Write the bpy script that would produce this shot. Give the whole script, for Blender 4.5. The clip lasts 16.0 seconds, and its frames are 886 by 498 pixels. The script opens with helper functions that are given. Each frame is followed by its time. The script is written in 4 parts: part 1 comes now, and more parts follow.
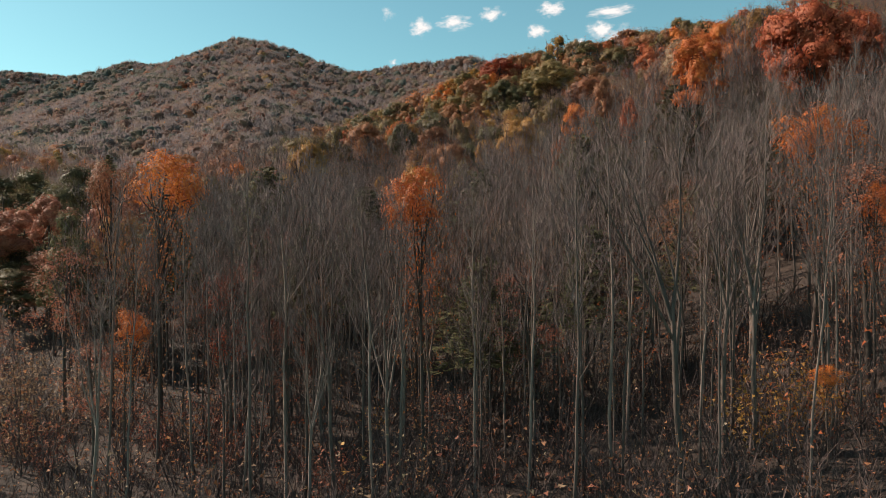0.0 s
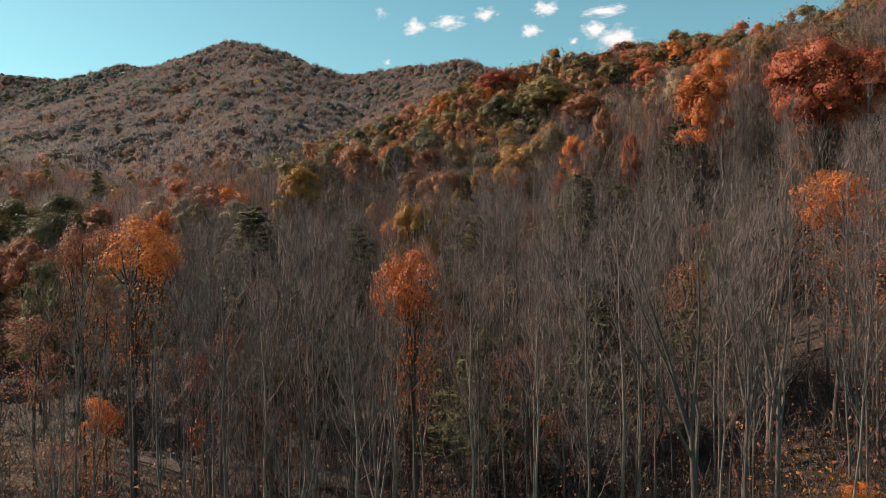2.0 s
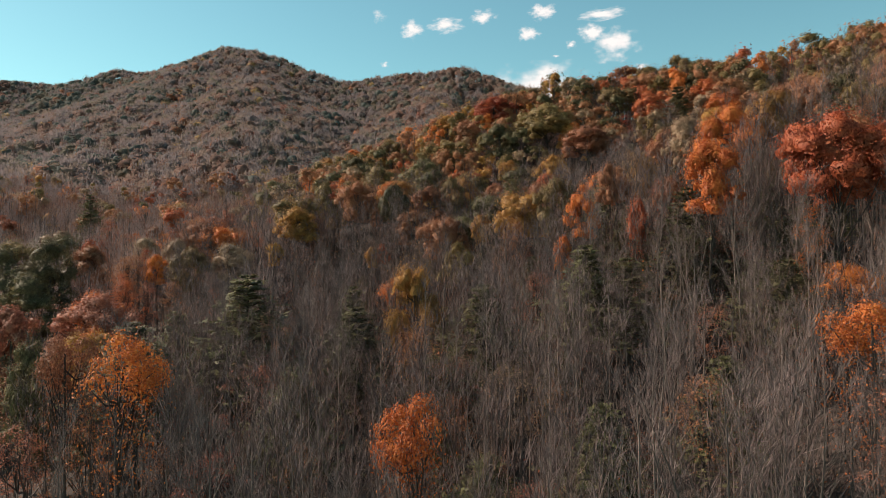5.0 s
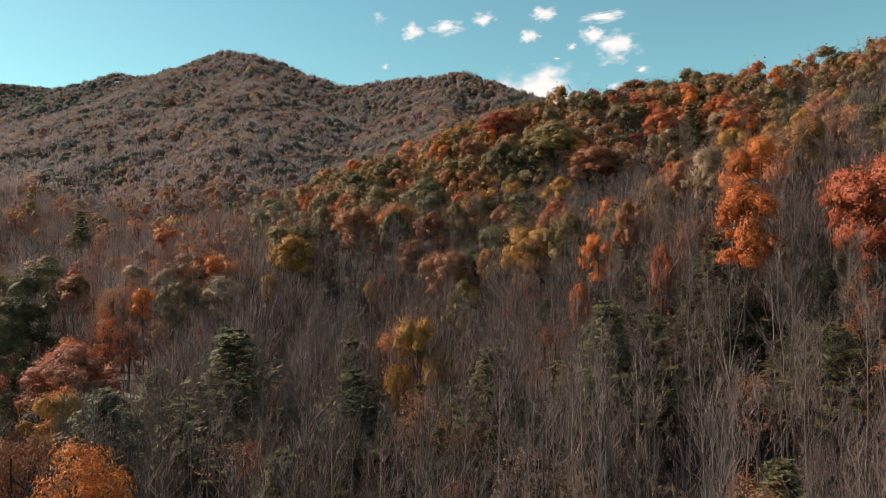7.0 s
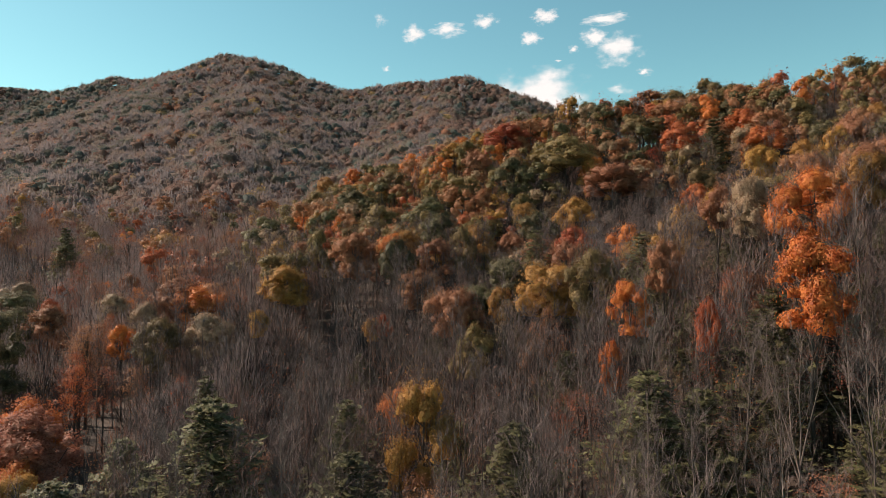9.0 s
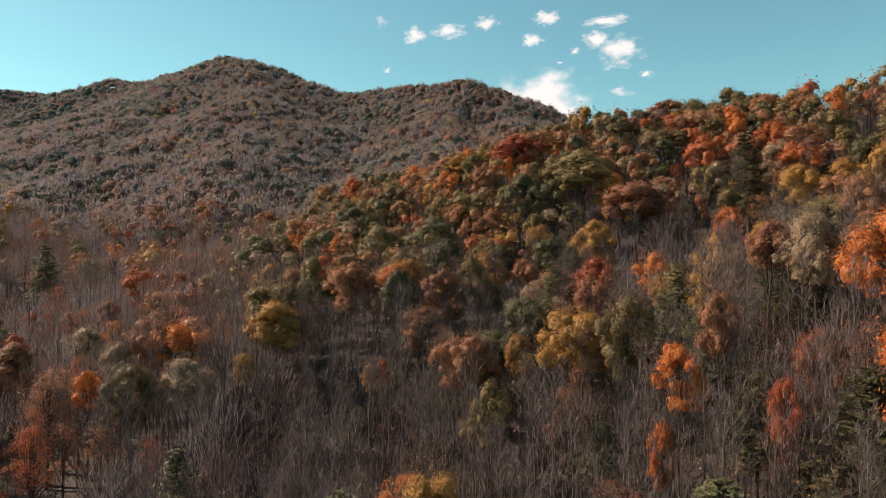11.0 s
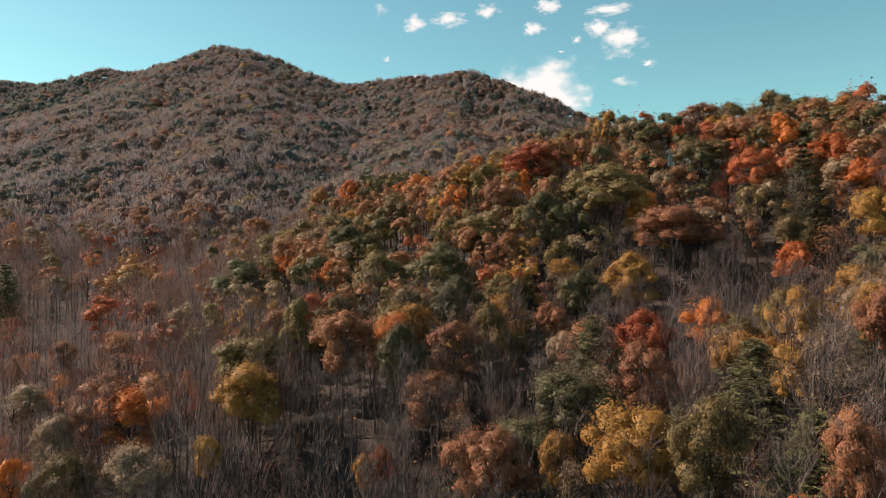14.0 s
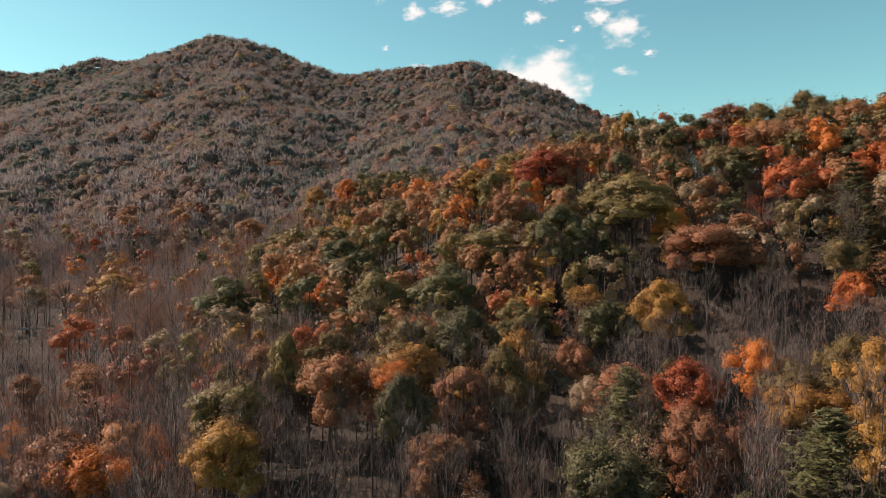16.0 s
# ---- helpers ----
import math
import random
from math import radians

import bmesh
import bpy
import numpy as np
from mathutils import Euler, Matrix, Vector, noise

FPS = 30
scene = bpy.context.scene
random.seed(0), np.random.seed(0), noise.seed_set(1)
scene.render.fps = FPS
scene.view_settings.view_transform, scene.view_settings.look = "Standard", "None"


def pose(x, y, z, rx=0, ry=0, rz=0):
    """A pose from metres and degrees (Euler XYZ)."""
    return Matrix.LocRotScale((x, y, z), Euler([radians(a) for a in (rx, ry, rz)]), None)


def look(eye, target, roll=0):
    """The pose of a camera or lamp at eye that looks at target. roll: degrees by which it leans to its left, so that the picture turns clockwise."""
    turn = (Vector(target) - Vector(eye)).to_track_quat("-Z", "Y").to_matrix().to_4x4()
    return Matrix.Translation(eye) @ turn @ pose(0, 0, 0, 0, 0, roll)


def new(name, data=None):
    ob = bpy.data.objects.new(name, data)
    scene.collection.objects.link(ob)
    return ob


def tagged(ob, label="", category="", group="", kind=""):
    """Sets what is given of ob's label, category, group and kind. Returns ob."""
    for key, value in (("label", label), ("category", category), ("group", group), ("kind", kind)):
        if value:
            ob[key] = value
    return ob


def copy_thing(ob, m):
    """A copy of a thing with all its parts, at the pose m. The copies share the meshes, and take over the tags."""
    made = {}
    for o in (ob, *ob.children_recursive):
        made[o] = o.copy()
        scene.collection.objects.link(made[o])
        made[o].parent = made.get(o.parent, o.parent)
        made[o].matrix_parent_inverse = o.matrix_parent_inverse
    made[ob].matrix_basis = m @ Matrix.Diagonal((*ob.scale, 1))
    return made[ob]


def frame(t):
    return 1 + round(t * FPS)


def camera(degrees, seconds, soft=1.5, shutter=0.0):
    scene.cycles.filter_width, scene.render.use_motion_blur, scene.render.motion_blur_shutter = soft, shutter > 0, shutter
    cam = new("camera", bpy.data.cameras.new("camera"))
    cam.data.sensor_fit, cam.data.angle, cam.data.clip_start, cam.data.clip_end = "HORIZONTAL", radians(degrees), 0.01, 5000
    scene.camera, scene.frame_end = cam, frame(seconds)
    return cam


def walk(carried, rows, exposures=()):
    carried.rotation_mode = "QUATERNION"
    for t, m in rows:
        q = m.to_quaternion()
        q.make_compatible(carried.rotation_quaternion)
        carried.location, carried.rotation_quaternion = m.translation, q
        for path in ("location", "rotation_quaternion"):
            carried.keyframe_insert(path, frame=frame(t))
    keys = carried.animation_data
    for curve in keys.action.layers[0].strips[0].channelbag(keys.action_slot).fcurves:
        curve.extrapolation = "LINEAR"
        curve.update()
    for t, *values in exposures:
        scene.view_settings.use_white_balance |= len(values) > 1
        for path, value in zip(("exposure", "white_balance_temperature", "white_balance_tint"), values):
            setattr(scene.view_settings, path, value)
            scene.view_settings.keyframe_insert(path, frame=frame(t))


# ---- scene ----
cam = camera(66.8, 16.0, soft=0.85)
METRES, EYE, TILT, LEAN, TURN = 100.0, 24.0, 0.0, 0.0, 0.0
ROWS = [
    (0.0, 0.0, 0.0, 0.0, -0.0, -0.17, 0.41),
    (0.5, 0.0006, 0.0258, 0.0159, -0.13, -0.07, 0.48),
    (1.0, 0.0006, 0.0385, 0.0317, -0.24, -0.09, 0.61),
    (1.5, 0.0008, 0.0408, 0.0476, -0.35, -0.21, 0.66),
    (2.0, 0.0008, 0.0409, 0.0636, -0.44, -0.25, 0.66),
    (2.5, 0.0006, 0.041, 0.0794, -0.53, -0.26, 0.64),
    (3.0, 0.0001, 0.0422, 0.0954, -0.59, -0.26, 0.65),
    (3.5, -0.0004, 0.0454, 0.1114, -0.64, -0.26, 0.61),
    (4.0, -0.0011, 0.0514, 0.1276, -0.67, -0.26, 0.58),
    (4.5, -0.0022, 0.0604, 0.1436, -0.69, -0.22, 0.57),
    (7.0, -0.0091, 0.1578, 0.224, -0.68, -0.05, 0.47),
    (7.5, -0.0115, 0.1854, 0.2395, -0.67, -0.02, 0.46),
    (8.0, -0.0138, 0.2151, 0.2545, -0.66, 0.03, 0.43),
    (8.5, -0.0161, 0.2474, 0.2696, -0.64, 0.07, 0.42),
    (9.0, -0.0188, 0.2812, 0.2848, -0.62, 0.09, 0.39),
    (11.5, -0.033, 0.4637, 0.3597, -0.57, 0.21, 0.28),
    (12.0, -0.0356, 0.5018, 0.3753, -0.57, 0.13, 0.27),
    (12.5, -0.0385, 0.5396, 0.3908, -0.57, -0.1, 0.22),
    (13.0, -0.0411, 0.5781, 0.4059, -0.57, -0.29, 0.2),
    (13.5, -0.0441, 0.6167, 0.4215, -0.59, -0.52, 0.18),
    (14.0, -0.0466, 0.655, 0.437, -0.62, -0.73, 0.17),
    (14.5, -0.0495, 0.6911, 0.4513, -0.65, -0.94, 0.15),
    (15.0, -0.0524, 0.7298, 0.4668, -0.68, -1.17, 0.14),
    (15.5, -0.0555, 0.7684, 0.4824, -0.7, -1.42, 0.12),
    (16.0, -0.0586, 0.8067, 0.4985, -0.73, -1.62, 0.09),
]
walk(cam, [(t, pose(0, 0, EYE, TILT, LEAN, TURN) @ pose(METRES * x, METRES * y, METRES * z, 90 + pitch, roll, yaw)) for t, x, y, z, yaw, pitch, roll in ROWS])

scene.view_settings.exposure = 0.77

# ---- world, sun ----
SUN_AZ, SUN_EL = -70.0, 40.0      # degrees from straight ahead (+y), to the left; height
world = bpy.data.worlds.new("world")
scene.world = world
world.use_nodes = True
wn = world.node_tree
wn.nodes.clear()
sky = wn.nodes.new("ShaderNodeTexSky")
sky.sky_type = "NISHITA"
sky.sun_disc = False
sky.sun_elevation, sky.sun_rotation = radians(SUN_EL), radians(SUN_AZ)
sky.altitude, sky.air_density, sky.dust_density, sky.ozone_density = 600, 1.0, 0.6, 1.2
tint = wn.nodes.new("ShaderNodeMix")
tint.data_type, tint.blend_type = "RGBA", "MULTIPLY"
tint.inputs["Factor"].default_value = 1.0
tint.inputs["B"].default_value = (0.83, 1.16, 0.885, 1)
back = wn.nodes.new("ShaderNodeBackground")
back.inputs["Strength"].default_value = 0.088
wout = wn.nodes.new("ShaderNodeOutputWorld")
wn.links.new(sky.outputs[0], tint.inputs["A"])
wn.links.new(tint.outputs["Result"], back.inputs["Color"])
wn.links.new(back.outputs[0], wout.inputs["Surface"])
sun_data = bpy.data.lights.new("sun", "SUN")
sun_data.energy, sun_data.angle, sun_data.color = 5.0, radians(0.6), (1.0, 0.81, 0.65)
sun = new("sun", sun_data)
sd = Vector((math.sin(radians(SUN_AZ)) * math.cos(radians(SUN_EL)), math.cos(radians(SUN_AZ)) * math.cos(radians(SUN_EL)), math.sin(radians(SUN_EL))))
sun.matrix_world = look(sd * 900, (0, 0, 0))


# ---- materials ----
def material(name):
    m = bpy.data.materials.new(name)
    m.use_nodes = True
    m.node_tree.nodes.clear()
    return m, m.node_tree.nodes, m.node_tree.links


def node(nodes, kind, **settings):
    n = nodes.new(kind)
    for key, value in settings.items():
        n.inputs[key.replace("_", " ")].default_value = value
    return n


def ramp(nodes, stops):
    n = nodes.new("ShaderNodeValToRGB")
    e = n.color_ramp.elements
    e[0].position, e[0].color = stops[0][0], (*stops[0][1], 1)
    e[1].position, e[1].color = stops[-1][0], (*stops[-1][1], 1)
    for p, c in stops[1:-1]:
        x = e.new(p)
        x.color = (*c, 1)
    return n


def leaf_material(name, dark, mid, light, through_light=0.32, rough=0.6, cell=8.5, gap=0.34):
    """Sprays of leaves: leaf by leaf its own shade, gaps between the leaves, each tree its own turn of colour; thin enough to let light through."""
    m, n, l = material(name)
    geo = n.new("ShaderNodeNewGeometry")
    info = n.new("ShaderNodeObjectInfo")
    rmp = ramp(n, [(0.1, dark), (0.45, mid), (0.95, light)])
    tc = n.new("ShaderNodeTexCoord")
    vor = node(n, "ShaderNodeTexVoronoi", Scale=cell)
    l.new(tc.outputs["Object"], vor.inputs["Vector"])
    sep = n.new("ShaderNodeSeparateColor")
    l.new(vor.outputs["Color"], sep.inputs[0])
    avg = node(n, "ShaderNodeMix", Factor=0.72)
    l.new(geo.outputs["Random Per Island"], avg.inputs["A"])
    l.new(sep.outputs[0], avg.inputs["B"])
    slow = node(n, "ShaderNodeTexNoise", Scale=0.8, Detail=2.0)
    l.new(tc.outputs["Object"], slow.inputs["Vector"])
    wide = node(n, "ShaderNodeMapRange", From_Min=0.32, From_Max=0.68)
    l.new(slow.outputs["Fac"], wide.inputs["Value"])
    both = node(n, "ShaderNodeMix", Factor=0.42)
    l.new(avg.outputs[0], both.inputs["A"])
    l.new(wide.outputs[0], both.inputs["B"])
    l.new(both.outputs[0], rmp.inputs[0])
    hsv = n.new("ShaderNodeHueSaturation")
    for key, low, high in (("Hue", 0.492, 0.504), ("Value", 0.8, 1.2)):
        mp = node(n, "ShaderNodeMapRange", To_Min=low, To_Max=high)
        l.new(info.outputs["Random"], mp.inputs["Value"])
        l.new(mp.outputs[0], hsv.inputs[key])
    l.new(rmp.outputs[0], hsv.inputs["Color"])
    bs = node(n, "ShaderNodeBsdfPrincipled", Roughness=rough)
    bs.inputs["Specular IOR Level"].default_value = 0.25
    tr = n.new("ShaderNodeBsdfTranslucent")
    mix = node(n, "ShaderNodeMixShader", Fac=through_light)
    out = n.new("ShaderNodeOutputMaterial")
    l.new(hsv.outputs[0], bs.inputs["Base Color"])
    l.new(hsv.outputs[0], tr.inputs["Color"])
    l.new(bs.outputs[0], mix.inputs[1])
    l.new(tr.outputs[0], mix.inputs[2])
    if gap <= 0:
        l.new(mix.outputs[0], out.inputs["Surface"])
        return m
    over = n.new("ShaderNodeMath")
    over.operation = "GREATER_THAN"
    over.inputs[1].default_value = gap
    l.new(sep.outputs[1], over.inputs[0])
    clear = n.new("ShaderNodeBsdfTransparent")
    leafy_mix = n.new("ShaderNodeMixShader")
    l.new(over.outputs[0], leafy_mix.inputs[0])
    l.new(clear.outputs[0], leafy_mix.inputs[1])
    l.new(mix.outputs[0], leafy_mix.inputs[2])
    l.new(leafy_mix.outputs[0], out.inputs["Surface"])
    return m


def bark_material(name, dark, light, scale=6.0):
    m, n, l = material(name)
    tc = n.new("ShaderNodeTexCoord")
    mp = n.new("ShaderNodeMapping")
    mp.inputs["Scale"].default_value = (scale, scale, scale * 0.22)
    nz = node(n, "ShaderNodeTexNoise", Scale=1.0, Detail=5.0, Roughness=0.65)
    big = node(n, "ShaderNodeTexNoise", Scale=0.35, Detail=3.0)
    l.new(tc.outputs["Object"], mp.inputs[0])
    l.new(mp.outputs[0], nz.inputs["Vector"])
    l.new(tc.outputs["Object"], big.inputs["Vector"])
    rmp = ramp(n, [(0.3, dark), (0.7, light)])
    add = n.new("ShaderNodeMath")
    add.operation = "MULTIPLY_ADD"
    add.inputs[1].default_value = 0.55
    half = n.new("ShaderNodeMath")
    half.operation = "MULTIPLY"
    half.inputs[1].default_value = 0.45
    l.new(big.outputs["Fac"], half.inputs[0])
    l.new(nz.outputs["Fac"], add.inputs[0])
    l.new(half.outputs[0], add.inputs[2])
    l.new(add.outputs[0], rmp.inputs[0])
    info = n.new("ShaderNodeObjectInfo")
    hsv = n.new("ShaderNodeHueSaturation")
    mr = node(n, "ShaderNodeMapRange", To_Min=0.45, To_Max=1.3)
    l.new(info.outputs["Random"], mr.inputs["Value"])
    l.new(mr.outputs[0], hsv.inputs["Value"])
    l.new(rmp.outputs[0], hsv.inputs["Color"])
    bump = node(n, "ShaderNodeBump", Strength=0.5, Distance=0.03)
    l.new(nz.outputs["Fac"], bump.inputs["Height"])
    bs = node(n, "ShaderNodeBsdfPrincipled", Roughness=0.85)
    l.new(hsv.outputs[0], bs.inputs["Base Color"])
    l.new(bump.outputs[0], bs.inputs["Normal"])
    out = n.new("ShaderNodeOutputMaterial")
    l.new(bs.outputs[0], out.inputs["Surface"])
    return m


def litter_material():
    """Forest floor: fallen leaves in browns over dark soil, paler where grass and brush show."""
    m, n, l = material("leaf_litter")
    tc = n.new("ShaderNodeTexCoord")
    fine = node(n, "ShaderNodeTexNoise", Scale=2.2, Detail=8.0, Roughness=0.7)
    big = node(n, "ShaderNodeTexNoise", Scale=0.06, Detail=4.0)
    for t in (fine, big):
        l.new(tc.outputs["Object"], t.inputs["Vector"])
    a = ramp(n, [(0.3, (0.013, 0.009, 0.007)), (0.52, (0.040, 0.026, 0.020)), (0.75, (0.105, 0.068, 0.05))])
    b = ramp(n, [(0.35, (0.02, 0.014, 0.011)), (0.7, (0.064, 0.043, 0.033))])
    l.new(fine.outputs["Fac"], a.inputs[0])
    l.new(big.outputs["Fac"], b.inputs[0])
    mix = n.new("ShaderNodeMix")
    mix.data_type = "RGBA"
    mix.inputs["Factor"].default_value = 0.4
    l.new(a.outputs[0], mix.inputs["A"])
    l.new(b.outputs[0], mix.inputs["B"])
    bump = node(n, "ShaderNodeBump", Strength=0.8, Distance=0.15)
    l.new(fine.outputs["Fac"], bump.inputs["Height"])
    bs = node(n, "ShaderNodeBsdfPrincipled", Roughness=0.9)
    l.new(mix.outputs["Result"], bs.inputs["Base Color"])
    l.new(bump.outputs[0], bs.inputs["Normal"])
    out = n.new("ShaderNodeOutputMaterial")
    l.new(bs.outputs[0], out.inputs["Surface"])
    return m


LITTER = litter_material()
BARK = bark_material("grey_bark", (0.05, 0.036, 0.030), (0.25, 0.19, 0.162))
BARK_DARK = bark_material("dark_bark", (0.025, 0.018, 0.015), (0.10, 0.074, 0.06))
BARK_MID = bark_material("brown_bark", (0.05, 0.037, 0.032), (0.24, 0.185, 0.16))
TWIG = leaf_material("bare_twigs", (0.05, 0.035, 0.031), (0.12, 0.086, 0.079), (0.25, 0.187, 0.17), 0.0, 0.8, gap=0)
# paler and greyer than TWIG: part of the valley's haze is in this colour
HAZE = leaf_material("hazed_fine_twigs", (0.17, 0.125, 0.116), (0.30, 0.225, 0.211), (0.46, 0.355, 0.333), 0.25, 0.8, 0.8, 0)
RUSTY = leaf_material("twigs_with_dry_leaves", (0.16, 0.085, 0.06), (0.28, 0.145, 0.095), (0.42, 0.235, 0.155), 0.25, 0.8, 0.8, 0)
MIST = leaf_material("finest_twigs", (0.10, 0.072, 0.067), (0.19, 0.14, 0.13), (0.33, 0.25, 0.235), 0.15, 0.8, 2.0, 0)
BRUSH = leaf_material("brush_twigs", (0.03, 0.02, 0.018), (0.065, 0.045, 0.041), (0.15, 0.108, 0.10), 0.0, 0.8, gap=0)
LEAF = {
    "orange": leaf_material("orange_leaves", (0.22, 0.05, 0.016), (0.44, 0.12, 0.028), (0.60, 0.23, 0.055)),
    "red": leaf_material("red_leaves", (0.15, 0.032, 0.016), (0.32, 0.075, 0.03), (0.44, 0.14, 0.055)),
    "rust": leaf_material("rust_leaves", (0.125, 0.054, 0.028), (0.275, 0.117, 0.057), (0.41, 0.195, 0.10)),
    "gold": leaf_material("gold_leaves", (0.16, 0.075, 0.022), (0.32, 0.155, 0.036), (0.48, 0.27, 0.08)),
    "olive": leaf_material("olive_leaves", (0.055, 0.038, 0.018), (0.145, 0.098, 0.038), (0.30, 0.21, 0.088)),
    "green": leaf_material("green_leaves", (0.033, 0.028, 0.014), (0.086, 0.071, 0.031), (0.21, 0.18, 0.088)),
    "tan": leaf_material("tan_leaves", (0.12, 0.075, 0.048), (0.24, 0.155, 0.095), (0.42, 0.30, 0.20)),
    "pink": leaf_material("pinkish_leaves", (0.13, 0.042, 0.028), (0.27, 0.095, 0.058), (0.39, 0.165, 0.105)),
    "pine": leaf_material("pine_needles", (0.036, 0.034, 0.017), (0.09, 0.083, 0.037), (0.16, 0.145, 0.066), 0.25, cell=9.0),
}
# greyed, pale colours and high translucency put the distance haze into the leaves
HAZED_LEAF = {
    "mauve": leaf_material("hazed_bare_twigs", (0.175, 0.141, 0.140), (0.212, 0.173, 0.172), (0.26, 0.214, 0.212), 0.55, 0.9, 0.55, 0),
    "rust": leaf_material("hazed_russet_leaves", (0.175, 0.108, 0.088), (0.23, 0.142, 0.115), (0.30, 0.19, 0.155), 0.55, 0.9, 0.55, 0),
    "olive": leaf_material("hazed_olive_leaves", (0.14, 0.115, 0.09), (0.185, 0.155, 0.122), (0.245, 0.208, 0.168), 0.55, 0.9, 0.55, 0),
    "tan": leaf_material("hazed_tan_leaves", (0.19, 0.14, 0.118), (0.24, 0.18, 0.152), (0.30, 0.23, 0.195), 0.55, 0.9, 0.55, 0),
    "green": leaf_material("hazed_green_leaves", (0.10, 0.105, 0.098), (0.14, 0.147, 0.132), (0.20, 0.205, 0.18), 0.55, 0.9, 0.55, 0),
    "gold": leaf_material("hazed_gold_leaves", (0.24, 0.16, 0.075), (0.36, 0.24, 0.11), (0.48, 0.34, 0.17), 0.55, 0.9, 0.55, 0),
    "orange": leaf_material("hazed_orange_leaves", (0.23, 0.11, 0.07), (0.34, 0.155, 0.09), (0.44, 0.22, 0.13), 0.55, 0.9, 0.55, 0),
    "red": leaf_material("hazed_red_leaves", (0.19, 0.09, 0.072), (0.27, 0.12, 0.09), (0.36, 0.175, 0.135), 0.55, 0.9, 0.55, 0),
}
KINDS = list(LEAF)
FAR_KINDS = list(HAZED_LEAF)

# ---- the lie of the land ----
SLOPE = (-3.1, -0.044, 0.089)
RISES = [  # height, centre x, y, spread along and across, turn
    (48, 131, 285, 91, 68, -0.12), (24, 15, 262, 73, 48, 0.04), (42, 120, 106, 46, 81, -0.45),
    (86, 276, 261, 134, 102, -0.30), (57, -332, 257, 96, 161, 0.18), (16, 45, 127, 35, 27, 0.03),
    (11, -13, 389, 71, 69, 0.0), (11, -20, 173, 29, 19, -0.06), (-45, 143, 317, 49, 54, 0.02),
]
CRESTS = [  # ridge lines of the far hills, and how steeply their sides fall
    ([(-1100, 1150, 320), (-850, 1140, 316), (-687, 1130, 310), (-634, 1130, 302), (-599, 1130, 303), (-561, 1125, 313), (-515, 1120, 323), (-467, 1110, 316),
      (-403, 1080, 319), (-348, 1045, 322), (-300, 1020, 330), (-274, 1015, 326), (-234, 1010, 311), (-185, 1000, 289), (-136, 985, 269), (-87, 960, 267)], 0.62),
    ([(-87, 960, 267), (-41, 930, 262), (-5, 900, 260), (36, 880, 259), (63, 870, 250), (85, 860, 237), (110, 850, 224), (135, 840, 210), (156, 830, 198),
      (205, 815, 165), (300, 770, 90)], 0.62),
    ([(-300, 1020, 330), (-325, 930, 268), (-318, 750, 188), (-290, 600, 125), (-262, 500, 90)], 0.5),
    ([(-274, 1015, 326), (-205, 800, 225), (-160, 620, 146), (-146, 500, 95)], 0.5),
    ([(36, 880, 259), (0, 720, 182), (5, 560, 132), (-25, 420, 84)], 0.5),
    ([(85, 860, 237), (66, 700, 172), (70, 600, 128)], 0.5),
    ([(-515, 1120, 323), (-470, 940, 232), (-420, 740, 150), (-370, 540, 95)], 0.5),
]


def far_hills(x, y):
    z = np.full(np.shape(x), -1000.0)
    for line, fall in CRESTS:
        for (x0, y0, z0), (x1, y1, z1) in zip(line, line[1:]):
            t = np.clip(((x - x0) * (x1 - x0) + (y - y0) * (y1 - y0)) / ((x1 - x0) ** 2 + (y1 - y0) ** 2), 0, 1)
            d = np.hypot(x - x0 - t * (x1 - x0), y - y0 - t * (y1 - y0))
            z = np.maximum(z, z0 + t * (z1 - z0) - fall * (np.sqrt(d * d + 225) - 15))
    return z


def ground_z(x, y):
    """Height of the bare ground, for numbers or arrays."""
    x, y = np.asarray(x, float), np.asarray(y, float)
    z = SLOPE[0] + SLOPE[1] * np.clip(x, -900, 600) + SLOPE[2] * np.clip(y, -250, 450)
    for h, cx, cy, sa, sb, a in RISES:
        u = (x - cx) * math.cos(a) + (y - cy) * math.sin(a)
        v = -(x - cx) * math.sin(a) + (y - cy) * math.cos(a)
        z = z + h * np.exp(-0.5 * ((u / sa) ** 2 + (v / sb) ** 2))
    w = far_hills(x, y)
    z = np.maximum(z, w) + 9 * np.log1p(np.exp(-np.abs(z - w) / 9))
    far = np.clip((y - 150) / 400, 0, 1)
    z = z + (0.5 + 3.0 * far) * np.sin(x * 0.061 + 1.3 * np.sin(y * 0.037)) * np.sin(y * 0.053 + 0.7)
    return z + 0.35 * np.sin(x * 0.31 + y * 0.17) + 0.25 * np.sin(y * 0.43 - x * 0.22)


def np_mesh(name, verts, tris, mats, index=None, smooth=False):
    me = bpy.data.meshes.new(name)
    verts, tris = np.asarray(verts, np.float32), np.asarray(tris, np.int32)
    me.vertices.add(len(verts))
    me.vertices.foreach_set("co", verts.ravel())
    me.loops.add(len(tris) * 3)
    me.loops.foreach_set("vertex_index", tris.ravel())
    me.polygons.add(len(tris))
    me.polygons.foreach_set("loop_start", np.arange(len(tris), dtype=np.int32) * 3)
    for m in mats:
        me.materials.append(m)
    if index is not None:
        me.polygons.foreach_set("material_index", np.asarray(index, np.int32))
    if smooth:
        me.polygons.foreach_set("use_smooth", np.ones(len(tris), bool))
    me.update(calc_edges=True)
    return me


